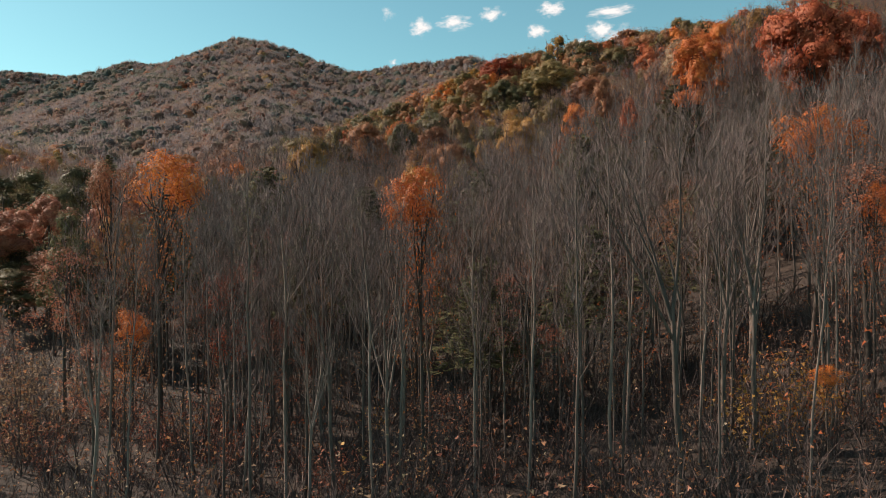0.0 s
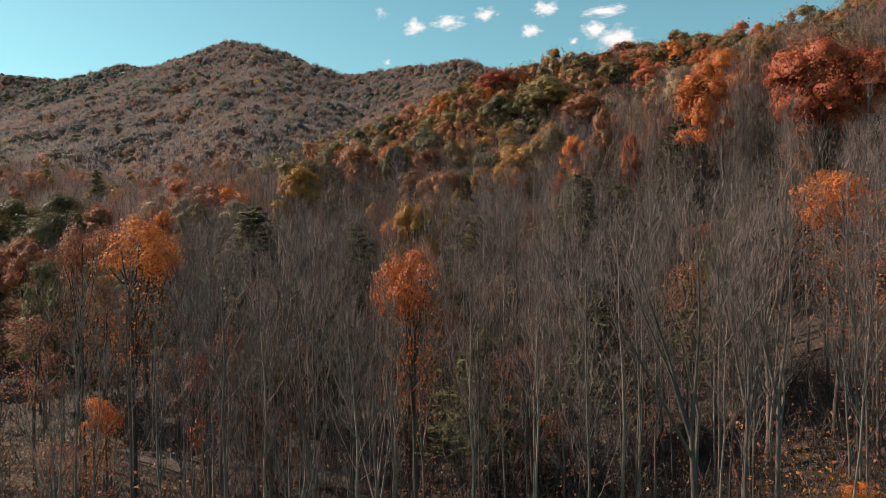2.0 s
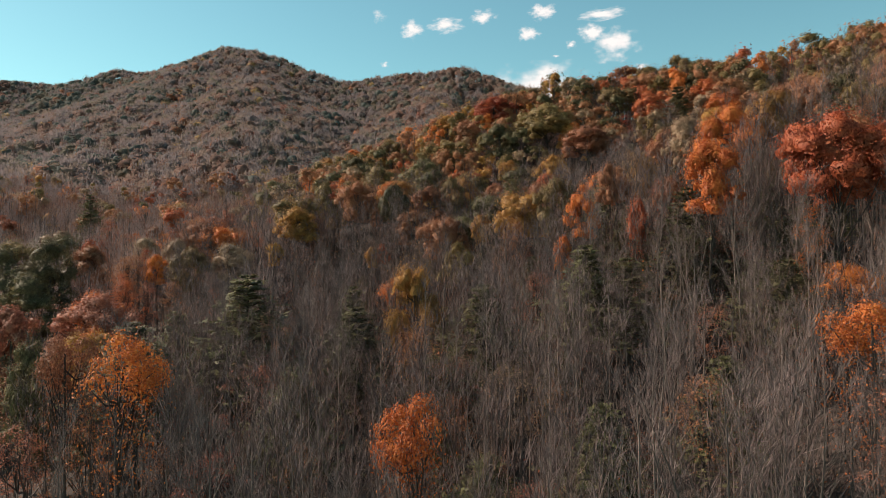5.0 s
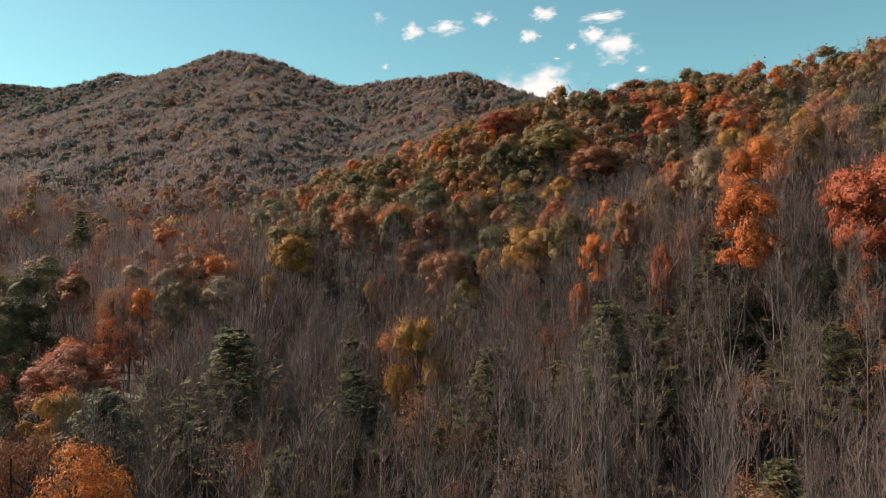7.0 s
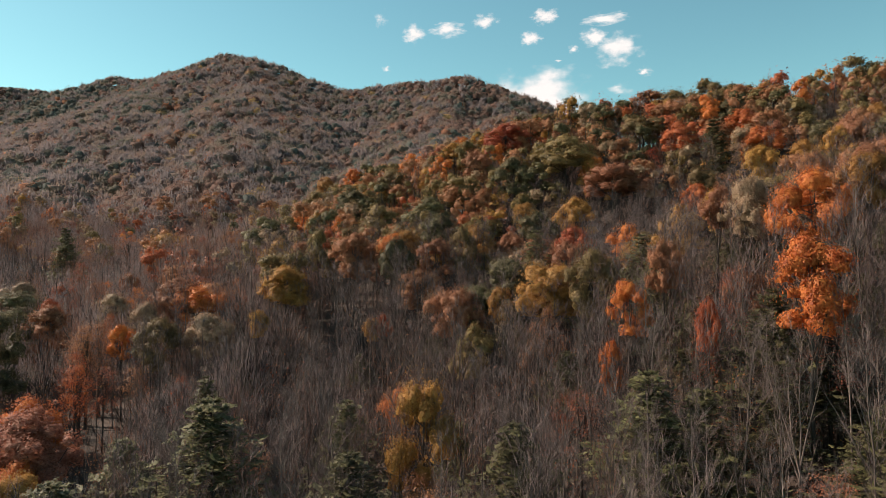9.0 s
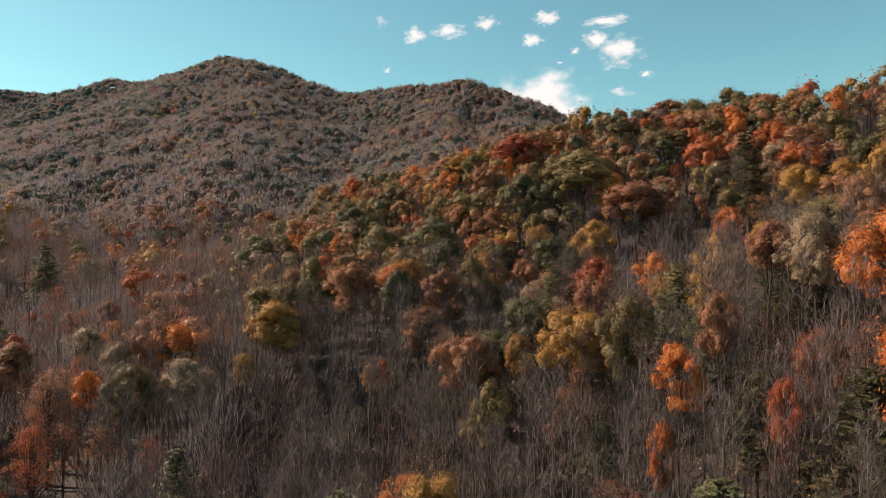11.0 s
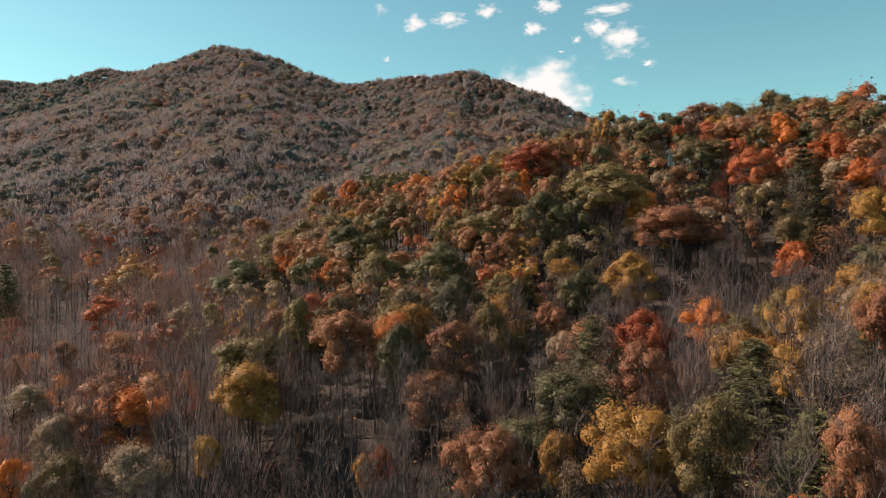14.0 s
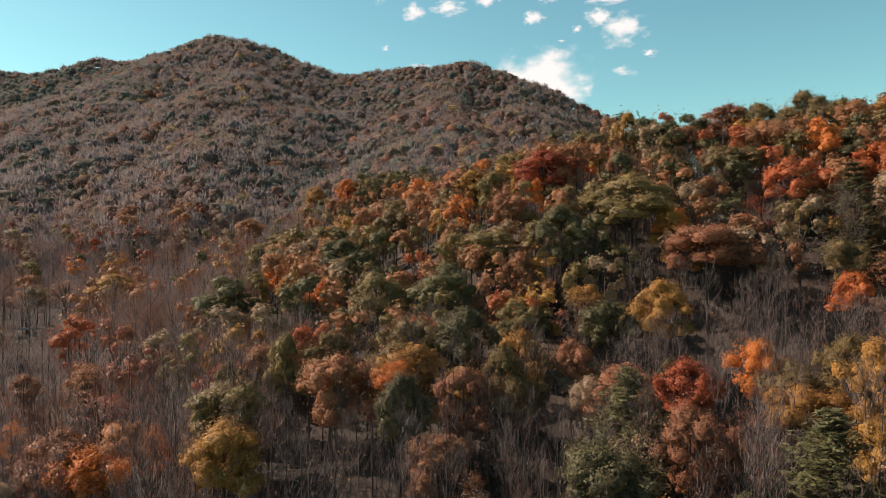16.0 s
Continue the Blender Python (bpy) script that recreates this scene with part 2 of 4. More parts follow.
def build_ground():
    s = np.linspace(-1, 1, 240)
    xs = -40 + 260 * s + 2600 * s ** 5
    t = np.linspace(-0.38, 1, 260)
    ys = 900 * t + 2600 * np.abs(t) ** 7 * np.sign(t)
    gx, gy = np.meshgrid(xs, ys)
    v = np.stack([gx, gy, ground_z(gx, gy)], -1).reshape(-1, 3)
    nx, ny = len(xs), len(ys)
    a = (np.arange(ny - 1)[:, None] * nx + np.arange(nx - 1)[None]).ravel()
    tri = np.concatenate([np.stack([a, a + 1, a + nx + 1], 1), np.stack([a, a + nx + 1, a + nx], 1)])
    ob = new("ground", np_mesh("ground", v, tri, [LITTER], smooth=True))
    return tagged(ob, "hilly forest floor covered in brown fallen leaves", "ground", kind="structure")


build_ground()


# ---- tree shapes ----
class Shape:
    """Vertices and triangles gathered piece by piece."""

    def __init__(self):
        self.v, self.f, self.n = [], [], 0

    def add(self, v, f):
        self.v.append(np.asarray(v, float))
        self.f.append(np.asarray(f, int) + self.n)
        self.n += len(v)

    def arrays(self):
        return np.concatenate(self.v), np.concatenate(self.f)


def unit(v):
    v = np.asarray(v, float)
    return v / np.maximum(np.linalg.norm(v, axis=-1, keepdims=True), 1e-9)


def tube(shape, path, radii, sides):
    path = np.asarray(path, float)
    along = unit(np.gradient(path, axis=0))
    ref = np.where(np.abs(along[:, 2:3]) > 0.9, (1.0, 0, 0), (0, 0, 1.0))
    u = unit(np.cross(along, ref))
    w = np.cross(along, u)
    ang = np.arange(sides) * 2 * math.pi / sides
    ring = path[:, None] + np.asarray(radii)[:, None, None] * (np.cos(ang)[None, :, None] * u[:, None] + np.sin(ang)[None, :, None] * w[:, None])
    k = len(path)
    a = (np.arange(k - 1)[:, None] * sides + np.arange(sides)[None]).ravel()
    b = (np.arange(k - 1)[:, None] * sides + (np.arange(sides)[None] + 1) % sides).ravel()
    shape.add(ring.reshape(-1, 3), np.concatenate([np.stack([a, b, b + sides], 1), np.stack([a, b + sides, a + sides], 1)]))


def blades(shape, base, way, length, width, rng):
    """Thin flat twigs: one triangle each."""
    side = unit(np.cross(way, rng.normal(size=way.shape)))
    n = len(base)
    v = np.stack([base - side * width[:, None], base + side * width[:, None], base + way * length[:, None]], 1).reshape(-1, 3)
    shape.add(v, np.arange(3 * n).reshape(-1, 3))


def leaves(shape, centre, normal, size, rng, long=1.0):
    """Four-cornered leaves or sprays of leaves, folded a little along the middle."""
    u = unit(np.cross(normal, rng.normal(size=normal.shape)))
    w = np.cross(normal, u)
    s = size[:, None]
    drop = normal * s * 0.22
    v = np.stack([centre - u * s * long * 0.62, centre - w * s * 0.42 - drop, centre + u * s * long * 0.62, centre + w * s * 0.42 - drop], 1).reshape(-1, 3)
    i = np.arange(len(centre))[:, None] * 4
    shape.add(v, np.concatenate([i + (0, 1, 2), i + (0, 2, 3)]))


def sprays(shape, centre, normal, size, rng):
    """Three-cornered sprays of leaves, for crowns further off."""
    u = unit(np.cross(normal, rng.normal(size=normal.shape)))
    w = np.cross(normal, u)
    s = size[:, None]
    v = np.stack([centre - u * s * 0.6, centre + u * s * 0.5 - w * s * 0.45, centre + u * s * 0.25 + w * s * 0.6], 1).reshape(-1, 3)
    shape.add(v, np.arange(3 * len(centre)).reshape(-1, 3))


def ribbon(shape, path, width, rng):
    """A thin flat branch."""
    path = np.asarray(path)
    side = unit(np.cross(path[-1] - path[0], rng.normal(size=3)))
    w = np.linspace(width, width * 0.35, len(path))[:, None] * side
    v = np.stack([path - w, path + w], 1).reshape(-1, 3)
    i = np.arange(len(path) - 1)[:, None] * 2
    shape.add(v, np.concatenate([i + (0, 1, 3), i + (0, 3, 2)]))


def bend(rng, start, way, length, steps, lift, wander):
    pts, d = [np.array(start, float)], unit(way)
    for _ in range(steps):
        d = unit(d + (0, 0, lift / steps) + rng.normal(size=3) * wander)
        pts.append(pts[-1] + d * length / steps)
    return np.array(pts)


def bare_shape(seed, height, limbs, subs, twigs, start=0.42, sides=6, spread=1.0, leaders=0, steps=3, twig=0.010, rings=9, light=False, misty=320):
    """A leafless tree: the stem, and its limbs down to the twigs. leaders: how many limbs fork up from half its height."""
    rng = np.random.default_rng(seed)
    stem, crown = Shape(), Shape()
    r0 = 0.0047 * height * (1.75 if leaders else 1.0)
    k = rings
    path = np.zeros((k, 3))
    path[:, 2] = np.linspace(-0.4, height * (0.9 if leaders else 1.0), k)
    lean = rng.normal(size=2) * 0.02 * height
    for c in (0, 1):
        path[:, c] = lean[c] * np.linspace(0, 1, k) ** 1.5 + np.cumsum(rng.normal(size=k)) * 0.11
    path[:, :2] -= path[1, :2]
    zs = np.linspace(0, 1, k)
    rad = r0 * (1 - zs) ** 0.75 + 0.015
    if leaders:
        rad = r0 * np.interp(zs, (0, 0.45, 0.55, 1), (1, 0.75, 0.45, 0.08))
    rad[0] *= 1.5
    tube(stem, path, rad, sides)
    bases, ways, lens = [], [], []
    for i in range(limbs):
        f = start + (0.97 - start) * ((i + rng.random()) / limbs) ** 0.9
        az = i * 2.4 + rng.normal() * 0.5
        up = (0.6 if light else 0.3) + 1.1 * f + rng.normal() * 0.3
        ln = height * spread * (0.09 + 0.26 * (1 - f) ** 0.7) * rng.uniform(0.6, 1.3)
        thick = 0.3
        if i < leaders:
            f, up, ln, thick = rng.uniform(0.36, 0.5), rng.uniform(1.8, 3.2), height * rng.uniform(0.42, 0.52), 0.7
        p = np.array([np.interp(f, zs, path[:, c]) for c in range(3)])
        lp = bend(rng, p, (math.cos(az), math.sin(az), up), ln, steps, 0.55, 0.12)
        r = np.interp(f, zs, rad) * thick + 0.008
        if light:
            ribbon(stem, lp, r * 0.9, rng)
        else:
            tube(stem, lp, np.linspace(r, 0.012, steps + 1), 4 if i < leaders else 3)
        gs = np.linspace(0, 1, steps + 1)
        for j in range(subs * (2 if i < leaders else 1)):
            g = 0.2 + 0.8 * rng.random()
            q = np.array([np.interp(g, gs, lp[:, c]) for c in range(3)])
            sw = unit(lp[-1] - lp[0]) + rng.normal(size=3) * 0.5 + (0, 0, 0.35)
            sl = min(ln, 5.0) * rng.uniform(0.28, 0.55) * (1.15 - 0.4 * g)
            sp = bend(rng, q, sw, sl, 1 if light else 2, 0.3, 0.14)
            ribbon(crown, sp, 0.011 + 0.5 * twig, rng)
            for _ in range(twigs):
                h = rng.random()
                bases.append(sp[0] + (sp[-1] - sp[0]) * h)
                ways.append(unit(unit(sp[-1] - sp[0]) + rng.normal(size=3) * 0.5 + (0, 0, 0.5)))
                lens.append(rng.uniform(0.5, 1.5))
    lens = np.array(lens)
    bases, ways = np.array(bases), np.array(ways)
    blades(crown, bases, ways, lens, twig * (0.7 + 0.5 * lens), rng)
    mist = Shape()
    at = rng.integers(len(bases), size=misty)
    reach = rng.uniform(1.2, 3.2, misty) if light else rng.uniform(0.5, 1.4, misty)
    rise = unit(rng.normal(size=(misty, 3)) * 0.5 + ways[at] * 0.5 + (0, 0, 1.0))
    blades(mist, bases[at] + rng.normal(size=(misty, 3)) * (0.5 if light else 0.25), rise, reach, np.full(misty, 0.013 if light else 0.0055), rng)
    return stem.arrays(), crown.arrays(), mist.arrays()


def ball(level, low):
    """Corners and triangles of a round clump, open below."""
    b = bmesh.new()
    bmesh.ops.create_icosphere(b, subdivisions=level, radius=1.0)
    v = np.array([x.co[:] for x in b.verts])
    f = np.array([[x.index for x in g.verts] for g in b.faces])
    b.free()
    f = f[v[f].mean(1)[:, 2] > low]
    used, index = np.unique(f, return_inverse=True)
    return v[used], index.reshape(-1, 3)


BALLS = {2: ball(2, -0.45)}


def clumps(shape, centres, sizes, level, rng, flat=0.8, rough=0.12):
    """Rounded clumps of foliage with an uneven skin."""
    v0, f0 = BALLS[level]
    for c, r in zip(centres, sizes):
        k = rng.normal(size=(4, 3)) * 3.0
        o = rng.random(4) * 6.3
        swell = 1 + rough * np.sin(v0 @ k.T + o).sum(1) * 0.6 + rough * 0.7 * rng.normal(size=len(v0))
        a = rng.random() * 6.3
        turn = np.array([[math.cos(a), -math.sin(a), 0], [math.sin(a), math.cos(a), 0], [0, 0, 1]])
        shape.add((v0 * swell[:, None]) @ turn * (r, r, r * flat) + c, f0)


def crown_points(rng, n, lobes, width, depth, open_=0.25, rough=0.35):
    """Points and outward ways over a crown made of many rounded clumps."""
    a = rng.random(lobes) * 2 * math.pi
    h = rng.random(lobes) ** 0.75
    rad = np.sqrt(np.clip(1 - (1.9 * h - 0.85) ** 2, 0.05, 1)) * rng.uniform(0.35, 1.05, lobes)
    c = np.stack([np.cos(a) * rad * width * 0.5, np.sin(a) * rad * width * 0.5, (h - 0.5) * depth * 0.78], 1)
    size = rng.uniform(0.10, 0.26, lobes) * width
    pick = rng.choice(lobes, n, p=size ** 2 / np.sum(size ** 2))
    d = unit(rng.normal(size=(n, 3)) + (0, 0, 0.75))
    p = c[pick] + d * size[pick][:, None] * (1 - open_ * rng.random((n, 1)) ** 0.7 * 1.6) * (1, 1, 0.8)
    return p, unit(d + 0.45 * unit(p) + (0, 0, 0.2) + rng.normal(size=(n, 3)) * rough), c, size


def leafy_shape(seed, height, width, count, size, crown=0.6, lobes=18, fine=False, core=False):
    """A broadleaved tree in leaf: stem with limbs, and a crown of sprays."""
    rng = np.random.default_rng(seed)
    stem, top = Shape(), Shape()
    depth = height * crown
    mid = height - depth * 0.5
    p, d, c, s = crown_points(rng, count, lobes, width, depth, 0.3, 0.4)
    dome = int(count * 0.08)
    e = unit(rng.normal(size=(dome, 3)) + (0, 0, 0.55))
    a = np.arctan2(e[:, 1], e[:, 0])
    swell = 1 + 0.20 * np.sin(4 * a + seed) * np.sin(5 * e[:, 2] + 2 * seed) + 0.09 * np.sin(7 * a + 3 * seed + 6 * e[:, 2]) - 0.12 * rng.random(dome) ** 2
    p[:dome] = e * swell[:, None] * (width * 0.5, width * 0.5, depth * 0.52)
    d[:dome] = unit(e + rng.normal(size=(dome, 3)) * 0.25)
    if fine:
        low = count // 5
        p[:low] = rng.normal(size=(low, 3)) * (width * 0.22, width * 0.22, height * 0.12) + (0, 0, -depth * 0.5 - height * 0.1)
        leaves(top, p + (0, 0, mid), d, size * rng.uniform(0.6, 1.35, count), rng)
    else:
        sprays(top, p + (0, 0, mid), d, size * rng.uniform(0.6, 1.4, count), rng)
    if core:
        clumps(top, c * (0.95, 0.95, 1) + (0, 0, mid - 0.03 * depth), s * 0.66, 2, rng, 0.8, 0.22)
    k = 6
    path = np.zeros((k, 3))
    path[:, 2] = np.linspace(-0.4, mid + depth * 0.2, k)
    path[2:, :2] += np.cumsum(rng.normal(size=(k - 2, 2)), 0) * 0.15
    r0 = 0.0115 * height
    tube(stem, path, np.linspace(r0, r0 * 0.4, k) * (1.3, 1, 1, 1, 1, 1), 6)
    for i in range(0, lobes, 2):
        f = rng.uniform(0.45, 0.95)
        q = np.array([np.interp(f, np.linspace(0, 1, k), path[:, j]) for j in range(3)])
        e = c[i] + (0, 0, mid)
        m = q + (e - q) * 0.5 + (0, 0, -0.06 * width)
        tube(stem, [q, m, e], (r0 * 0.42, r0 * 0.3, 0.03), 3)
    return stem.arrays(), top.arrays()


def pine_shape(seed, height, width, tiers, sprays, start=0.25):
    """A conifer: whorls of drooping boughs, each a run of needle sprays."""
    rng = np.random.default_rng(seed)
    stem, top = Shape(), Shape()
    tube(stem, [(0, 0, -0.4), (0.05, 0, height * 0.5), (0, 0, height * 0.99)], (0.014 * height, 0.009 * height, 0.02), 6)
    cs, ds, ss = [], [], []
    for t in range(tiers):
        f = start + (0.98 - start) * t / (tiers - 1)
        reach = width * 0.5 * (1.05 - (f - start) / (1 - start)) ** 0.8 * rng.uniform(0.75, 1.15)
        for b in range(5):
            az = b * 1.257 + t * 0.7 + rng.normal() * 0.25
            way = np.array((math.cos(az), math.sin(az), 0.18 + 0.25 * f + rng.normal() * 0.08))
            tip = np.array((0, 0, f * height)) + way * reach
            tube(stem, [(0, 0, f * height), tip], (0.05, 0.015), 3)
            for j in range(sprays):
                g = 0.2 + 0.85 * (j + rng.random()) / sprays
                cs.append(np.array((0, 0, f * height)) + way * reach * g + rng.normal(size=3) * reach * (0.17, 0.17, 0.09) + (0, 0, 0.12))
                ds.append((rng.normal() * 0.4, rng.normal() * 0.4, 1.0))
                ss.append(rng.uniform(0.4, 0.85) * (0.55 + 0.5 * reach / (width * 0.5)))
    leaves(top, np.array(cs), unit(np.array(ds)), np.array(ss), rng, 1.5)
    return stem.arrays(), top.arrays()


def joined(stem, crown, *more):
    """One shape out of several; a number at the end is the material of the second, later shapes take the next ones."""
    first = more[-1]
    parts = [(stem, 0), (crown, first)] + [(m, first + 1 + i) for i, m in enumerate(more[:-1])]
    vs, fs, ms, n = [], [], [], 0
    for (v, f), index in parts:
        vs.append(v)
        fs.append(f + n)
        ms.append(np.full(len(f), index))
        n += len(v)
    return np.concatenate(vs), np.concatenate(fs), np.concatenate(ms)


def thing(name, stem, crown, stem_mat, crown_mat, crown_name, label, category, group, mist=None):
    """One tree: an empty at its foot, with stem and crown as parts."""
    root = new(name)
    v, f = stem
    new("trunk", np_mesh("trunk", v, f, [stem_mat], smooth=True)).parent = root
    v, f = crown
    if mist is None:
        top = np_mesh(crown_name, v, f, [crown_mat])
    else:
        v, f, index = joined(crown, mist, 1)
        top = np_mesh(crown_name, v, f, [crown_mat, MIST], index)
    top.polygons.foreach_set("use_smooth", np.ones(len(top.polygons), bool))
    new(crown_name, top).parent = root
    return tagged(root, label, category, group)


def again(ob, m):
    """A copy at the pose m, whatever the size of the first one."""
    return copy_thing(ob, m @ Matrix.Diagonal((1 / ob.scale[0], 1 / ob.scale[1], 1 / ob.scale[2], 1)))


def stand(rng, x, y, scale=1.0, wide=1.0):
    """The pose of a tree that stands on the ground at x, y."""
    turn = Matrix.Rotation(rng.random() * 2 * math.pi, 4, "Z")
    lean = Matrix.Rotation(rng.normal() * 0.025, 4, "X")
    return Matrix.Translation((x, y, float(ground_z(x, y)))) @ turn @ lean @ Matrix.Diagonal((scale * wide, scale * wide, scale, 1))


def scatter(rng, x0, x1, y0, y1, step):
    """Places on a shaken grid."""
    gx, gy = np.meshgrid(np.arange(x0, x1, step), np.arange(y0, y1, step))
    p = np.stack([gx.ravel(), gy.ravel()], 1)
    return p + rng.uniform(-0.48, 0.48, p.shape) * step


def patch(x, y, s, o=0.0):
    """Slow variation over the plan, about -1 to 1."""
    return (np.sin(x / s + o) + np.sin(y / s * 1.1 + 2 * o + 1.0) + np.sin((x + y) / s * 0.8 + 3 * o)) / 2.2


def plant(name, spots, shapes, choice, scales, wides, slots, label, category, rng):
    """Many trees joined into one mesh of kind stuff. shapes: list of (vertices, triangles, material index per triangle)."""
    vs, fs, ms, n = [], [], [], 0
    zs = ground_z(spots[:, 0], spots[:, 1])
    turn = rng.random(len(spots)) * 2 * math.pi
    for i, (x, y) in enumerate(spots):
        v, f, m = shapes[choice[i]]
        c, s = math.cos(turn[i]), math.sin(turn[i])
        k, w = scales[i], scales[i] * wides[i]
        vs.append(np.stack([(v[:, 0] * c - v[:, 1] * s) * w + x, (v[:, 0] * s + v[:, 1] * c) * w + y, v[:, 2] * k + zs[i]], 1))
        fs.append(f + n)
        ms.append(m)
        n += len(v)
    ob = new(name, np_mesh(name, np.concatenate(vs), np.concatenate(fs), slots, np.concatenate(ms), True))
    return tagged(ob, label, category, kind="stuff")


# ---- trees that stand out, one by one ----
LEAFY = {}
LEAFY_WORDS = {
    "orange": ("maple_tree", "bright orange maple in full autumn leaf"),
    "red": ("maple_tree", "deep red maple in full autumn leaf"),
    "rust": ("oak_tree", "rust brown oak still holding its leaves"),
    "gold": ("poplar_tree", "golden yellow poplar with thinning leaves"),
    "olive": ("oak_tree", "olive brown oak with a full rounded crown"),
    "green": ("oak_tree", "dark green oak with glossy leaves"),
    "tan": ("oak_tree", "pale tan oak with dry leaves"),
    "pink": ("dogwood_tree", "dusky pink dogwood with sparse leaves"),
}
FORMS = [  # height, width, sprays, their size, share of the height in crown, fine leaves
    (20.0, 10.0, 7000, 0.23, 0.50, False), (20.0, 9.0, 6500, 0.23, 0.56, False), (20.0, 12.0, 7600, 0.24, 0.44, False),
    (20.0, 7.0, 5200, 0.19, 0.21, True),
    (20.0, 10.0, 4600, 0.28, 0.52, False), (20.0, 9.0, 4300, 0.28, 0.58, False), (20.0, 12.0, 5200, 0.29, 0.46, False),
    (20.0, 7.0, 2400, 0.18, 0.60, False),
    (20.0, 11.0, 9500, 0.21, 0.82, False),
    (20.0, 7.5, 5200, 0.23, 0.37, False), (20.0, 7.5, 3600, 0.28, 0.37, False),
]
FAR_FORM = 4                          # the first of the forms for trees further up the hill


def leafy_tree(kind, form, m):
    key = (kind, form)
    if key not in LEAFY:
        h, w, count, size, crown, fine = FORMS[form]
        stem, top = leafy_shape(100 + 10 * KINDS.index(kind) + form, h, w, count, size, crown, 34, fine, form not in (3, 7))
        name, words = LEAFY_WORDS[kind]
        LEAFY[key] = thing(name, stem, top, BARK_DARK, LEAF[kind], "crown", words, "tree", kind + " trees on the hillside")
        LEAFY[key].matrix_basis = m
        return LEAFY[key]
    return again(LEAFY[key], m)


special = np.random.default_rng(5)
TAKEN = []


def feature(kind, x, y, top, width, form=0):
    """A tree known by its crown: place, height of its top, width of its crown."""
    h = top - float(ground_z(x, y))
    if form < 3 and width / h < 0.35:
        form = 9                      # a small round head on a tall stem
    if y > 172:
        form = {0: 4, 1: 5, 2: 6, 9: 10}.get(form, form)
    fh, fw = FORMS[form][:2]
    s = h / fh
    TAKEN.append((x, y, width * 0.5))
    return leafy_tree(kind, form, stand(special, x, y, s, width / (fw * s)))


feature("orange", -26.4, 62.2, 32.7, 6.6, 3)
feature("rust", -32.6, 66.0, 32.6, 5.5, 3)
feature("rust", -30.6, 66.0, 28.5, 4.0, 7)
feature("orange", -1.6, 51.8, 29.8, 5.2, 3)
feature("orange", 31.6, 57.5, 35.3, 7.0, 3)
feature("orange", 32.0, 50.0, 28.3, 3.4, 3)
feature("orange", 24.6, 43.0, 16.1, 2.2, 3)
feature("orange", -26.8, 56.0, 18.7, 3.5, 3)
feature("green", -85.1, 140.0, 42.2, 15.3, 8)
feature("green", -78.9, 146.0, 43.6, 12.3, 8)
feature("green", -89.0, 136.0, 40.4, 11.4, 8)
feature("green", -73.5, 128.0, 37.2, 11.8, 8)
feature("pink", -71.0, 112.0, 31.3, 11.3, 0)
feature("pink", -63.0, 108.0, 24.2, 10.0, 8)
feature("green", -66.8, 104.0, 21.6, 9.6, 8)
feature("orange", 41.5, 75.0, 37.7, 6.9, 3)
feature("green", 56.4, 256.5, 102.2, 13.7, 0)
feature("green", 64.8, 258.8, 103.6, 8.9, 1)
feature("rust", 72.0, 259.2, 107.1, 16.3, 0)
feature("olive", 83.6, 263.3, 108.8, 11.6, 1)
feature("olive", 89.5, 253.2, 108.9, 13.4, 2)
feature("rust", 96.4, 244.4, 105.7, 10.5, 0)
feature("gold", 105.5, 244.3, 106.3, 10.5, 1)
feature("green", 85.7, 227.3, 96.1, 10.9, 0)
feature("orange", 84.5, 216.5, 91.9, 10.8, 0)
feature("orange", 84.2, 202.2, 85.2, 10.3, 1)
feature("red", 69.7, 220.3, 88.9, 12.4, 2)
feature("rust", 73.7, 241.1, 100.2, 11.8, 2)
feature("green", 49.7, 235.5, 91.0, 10.7, 1)
feature("olive", 62.6, 233.6, 94.1, 13.4, 0)
feature("olive", 36.7, 224.3, 85.0, 20.0, 2)
feature("gold", 42.6, 219.5, 79.6, 7.8, 1)
feature("red", 22.3, 249.6, 94.5, 17.0, 0)
feature("olive", 36.4, 262.5, 101.0, 11.6, 0)
feature("rust", 38.8, 243.9, 94.0, 7.5, 1)
feature("rust", 11.0, 236.1, 83.1, 10.8, 0)
feature("green", 21.0, 221.5, 79.2, 11.8, 0)
feature("gold", 5.3, 264.5, 90.4, 11.7, 1)
feature("rust", 45.6, 206.1, 75.1, 17.7, 2)
feature("red", 58.6, 215.1, 81.1, 7.5, 7)
feature("olive", -16.0, 255.8, 80.2, 10.4, 0)
feature("green", -26.9, 243.6, 71.9, 11.2, 0)
feature("olive", 5.9, 224.0, 74.9, 12.7, 0)
feature("rust", 11.7, 216.6, 69.7, 7.6, 1)
feature("green", -4.2, 213.5, 67.4, 12.4, 0)
feature("olive", -17.2, 216.4, 64.7, 12.1, 2)
feature("green", -54.7, 237.8, 62.6, 14.5, 2)
feature("olive", -9.2, 195.7, 59.8, 9.3, 0)
feature("green", -0.6, 191.3, 61.3, 10.6, 0)
feature("olive", 6.0, 191.8, 59.3, 6.4, 1)
feature("rust", -87.7, 379.0, 79.0, 14.5, 0)
feature("olive", -65.9, 347.4, 73.1, 17.8, 0)
feature("gold", -68.8, 428.2, 97.1, 15.3, 1)
feature("orange", -48.4, 411.3, 99.1, 11.6, 0)
feature("gold", -38.5, 237.2, 64.6, 7.2, 1)
feature("red", -27.4, 194.6, 57.6, 10.3, 2)
feature("rust", -20.0, 174.9, 56.5, 11.0, 0)
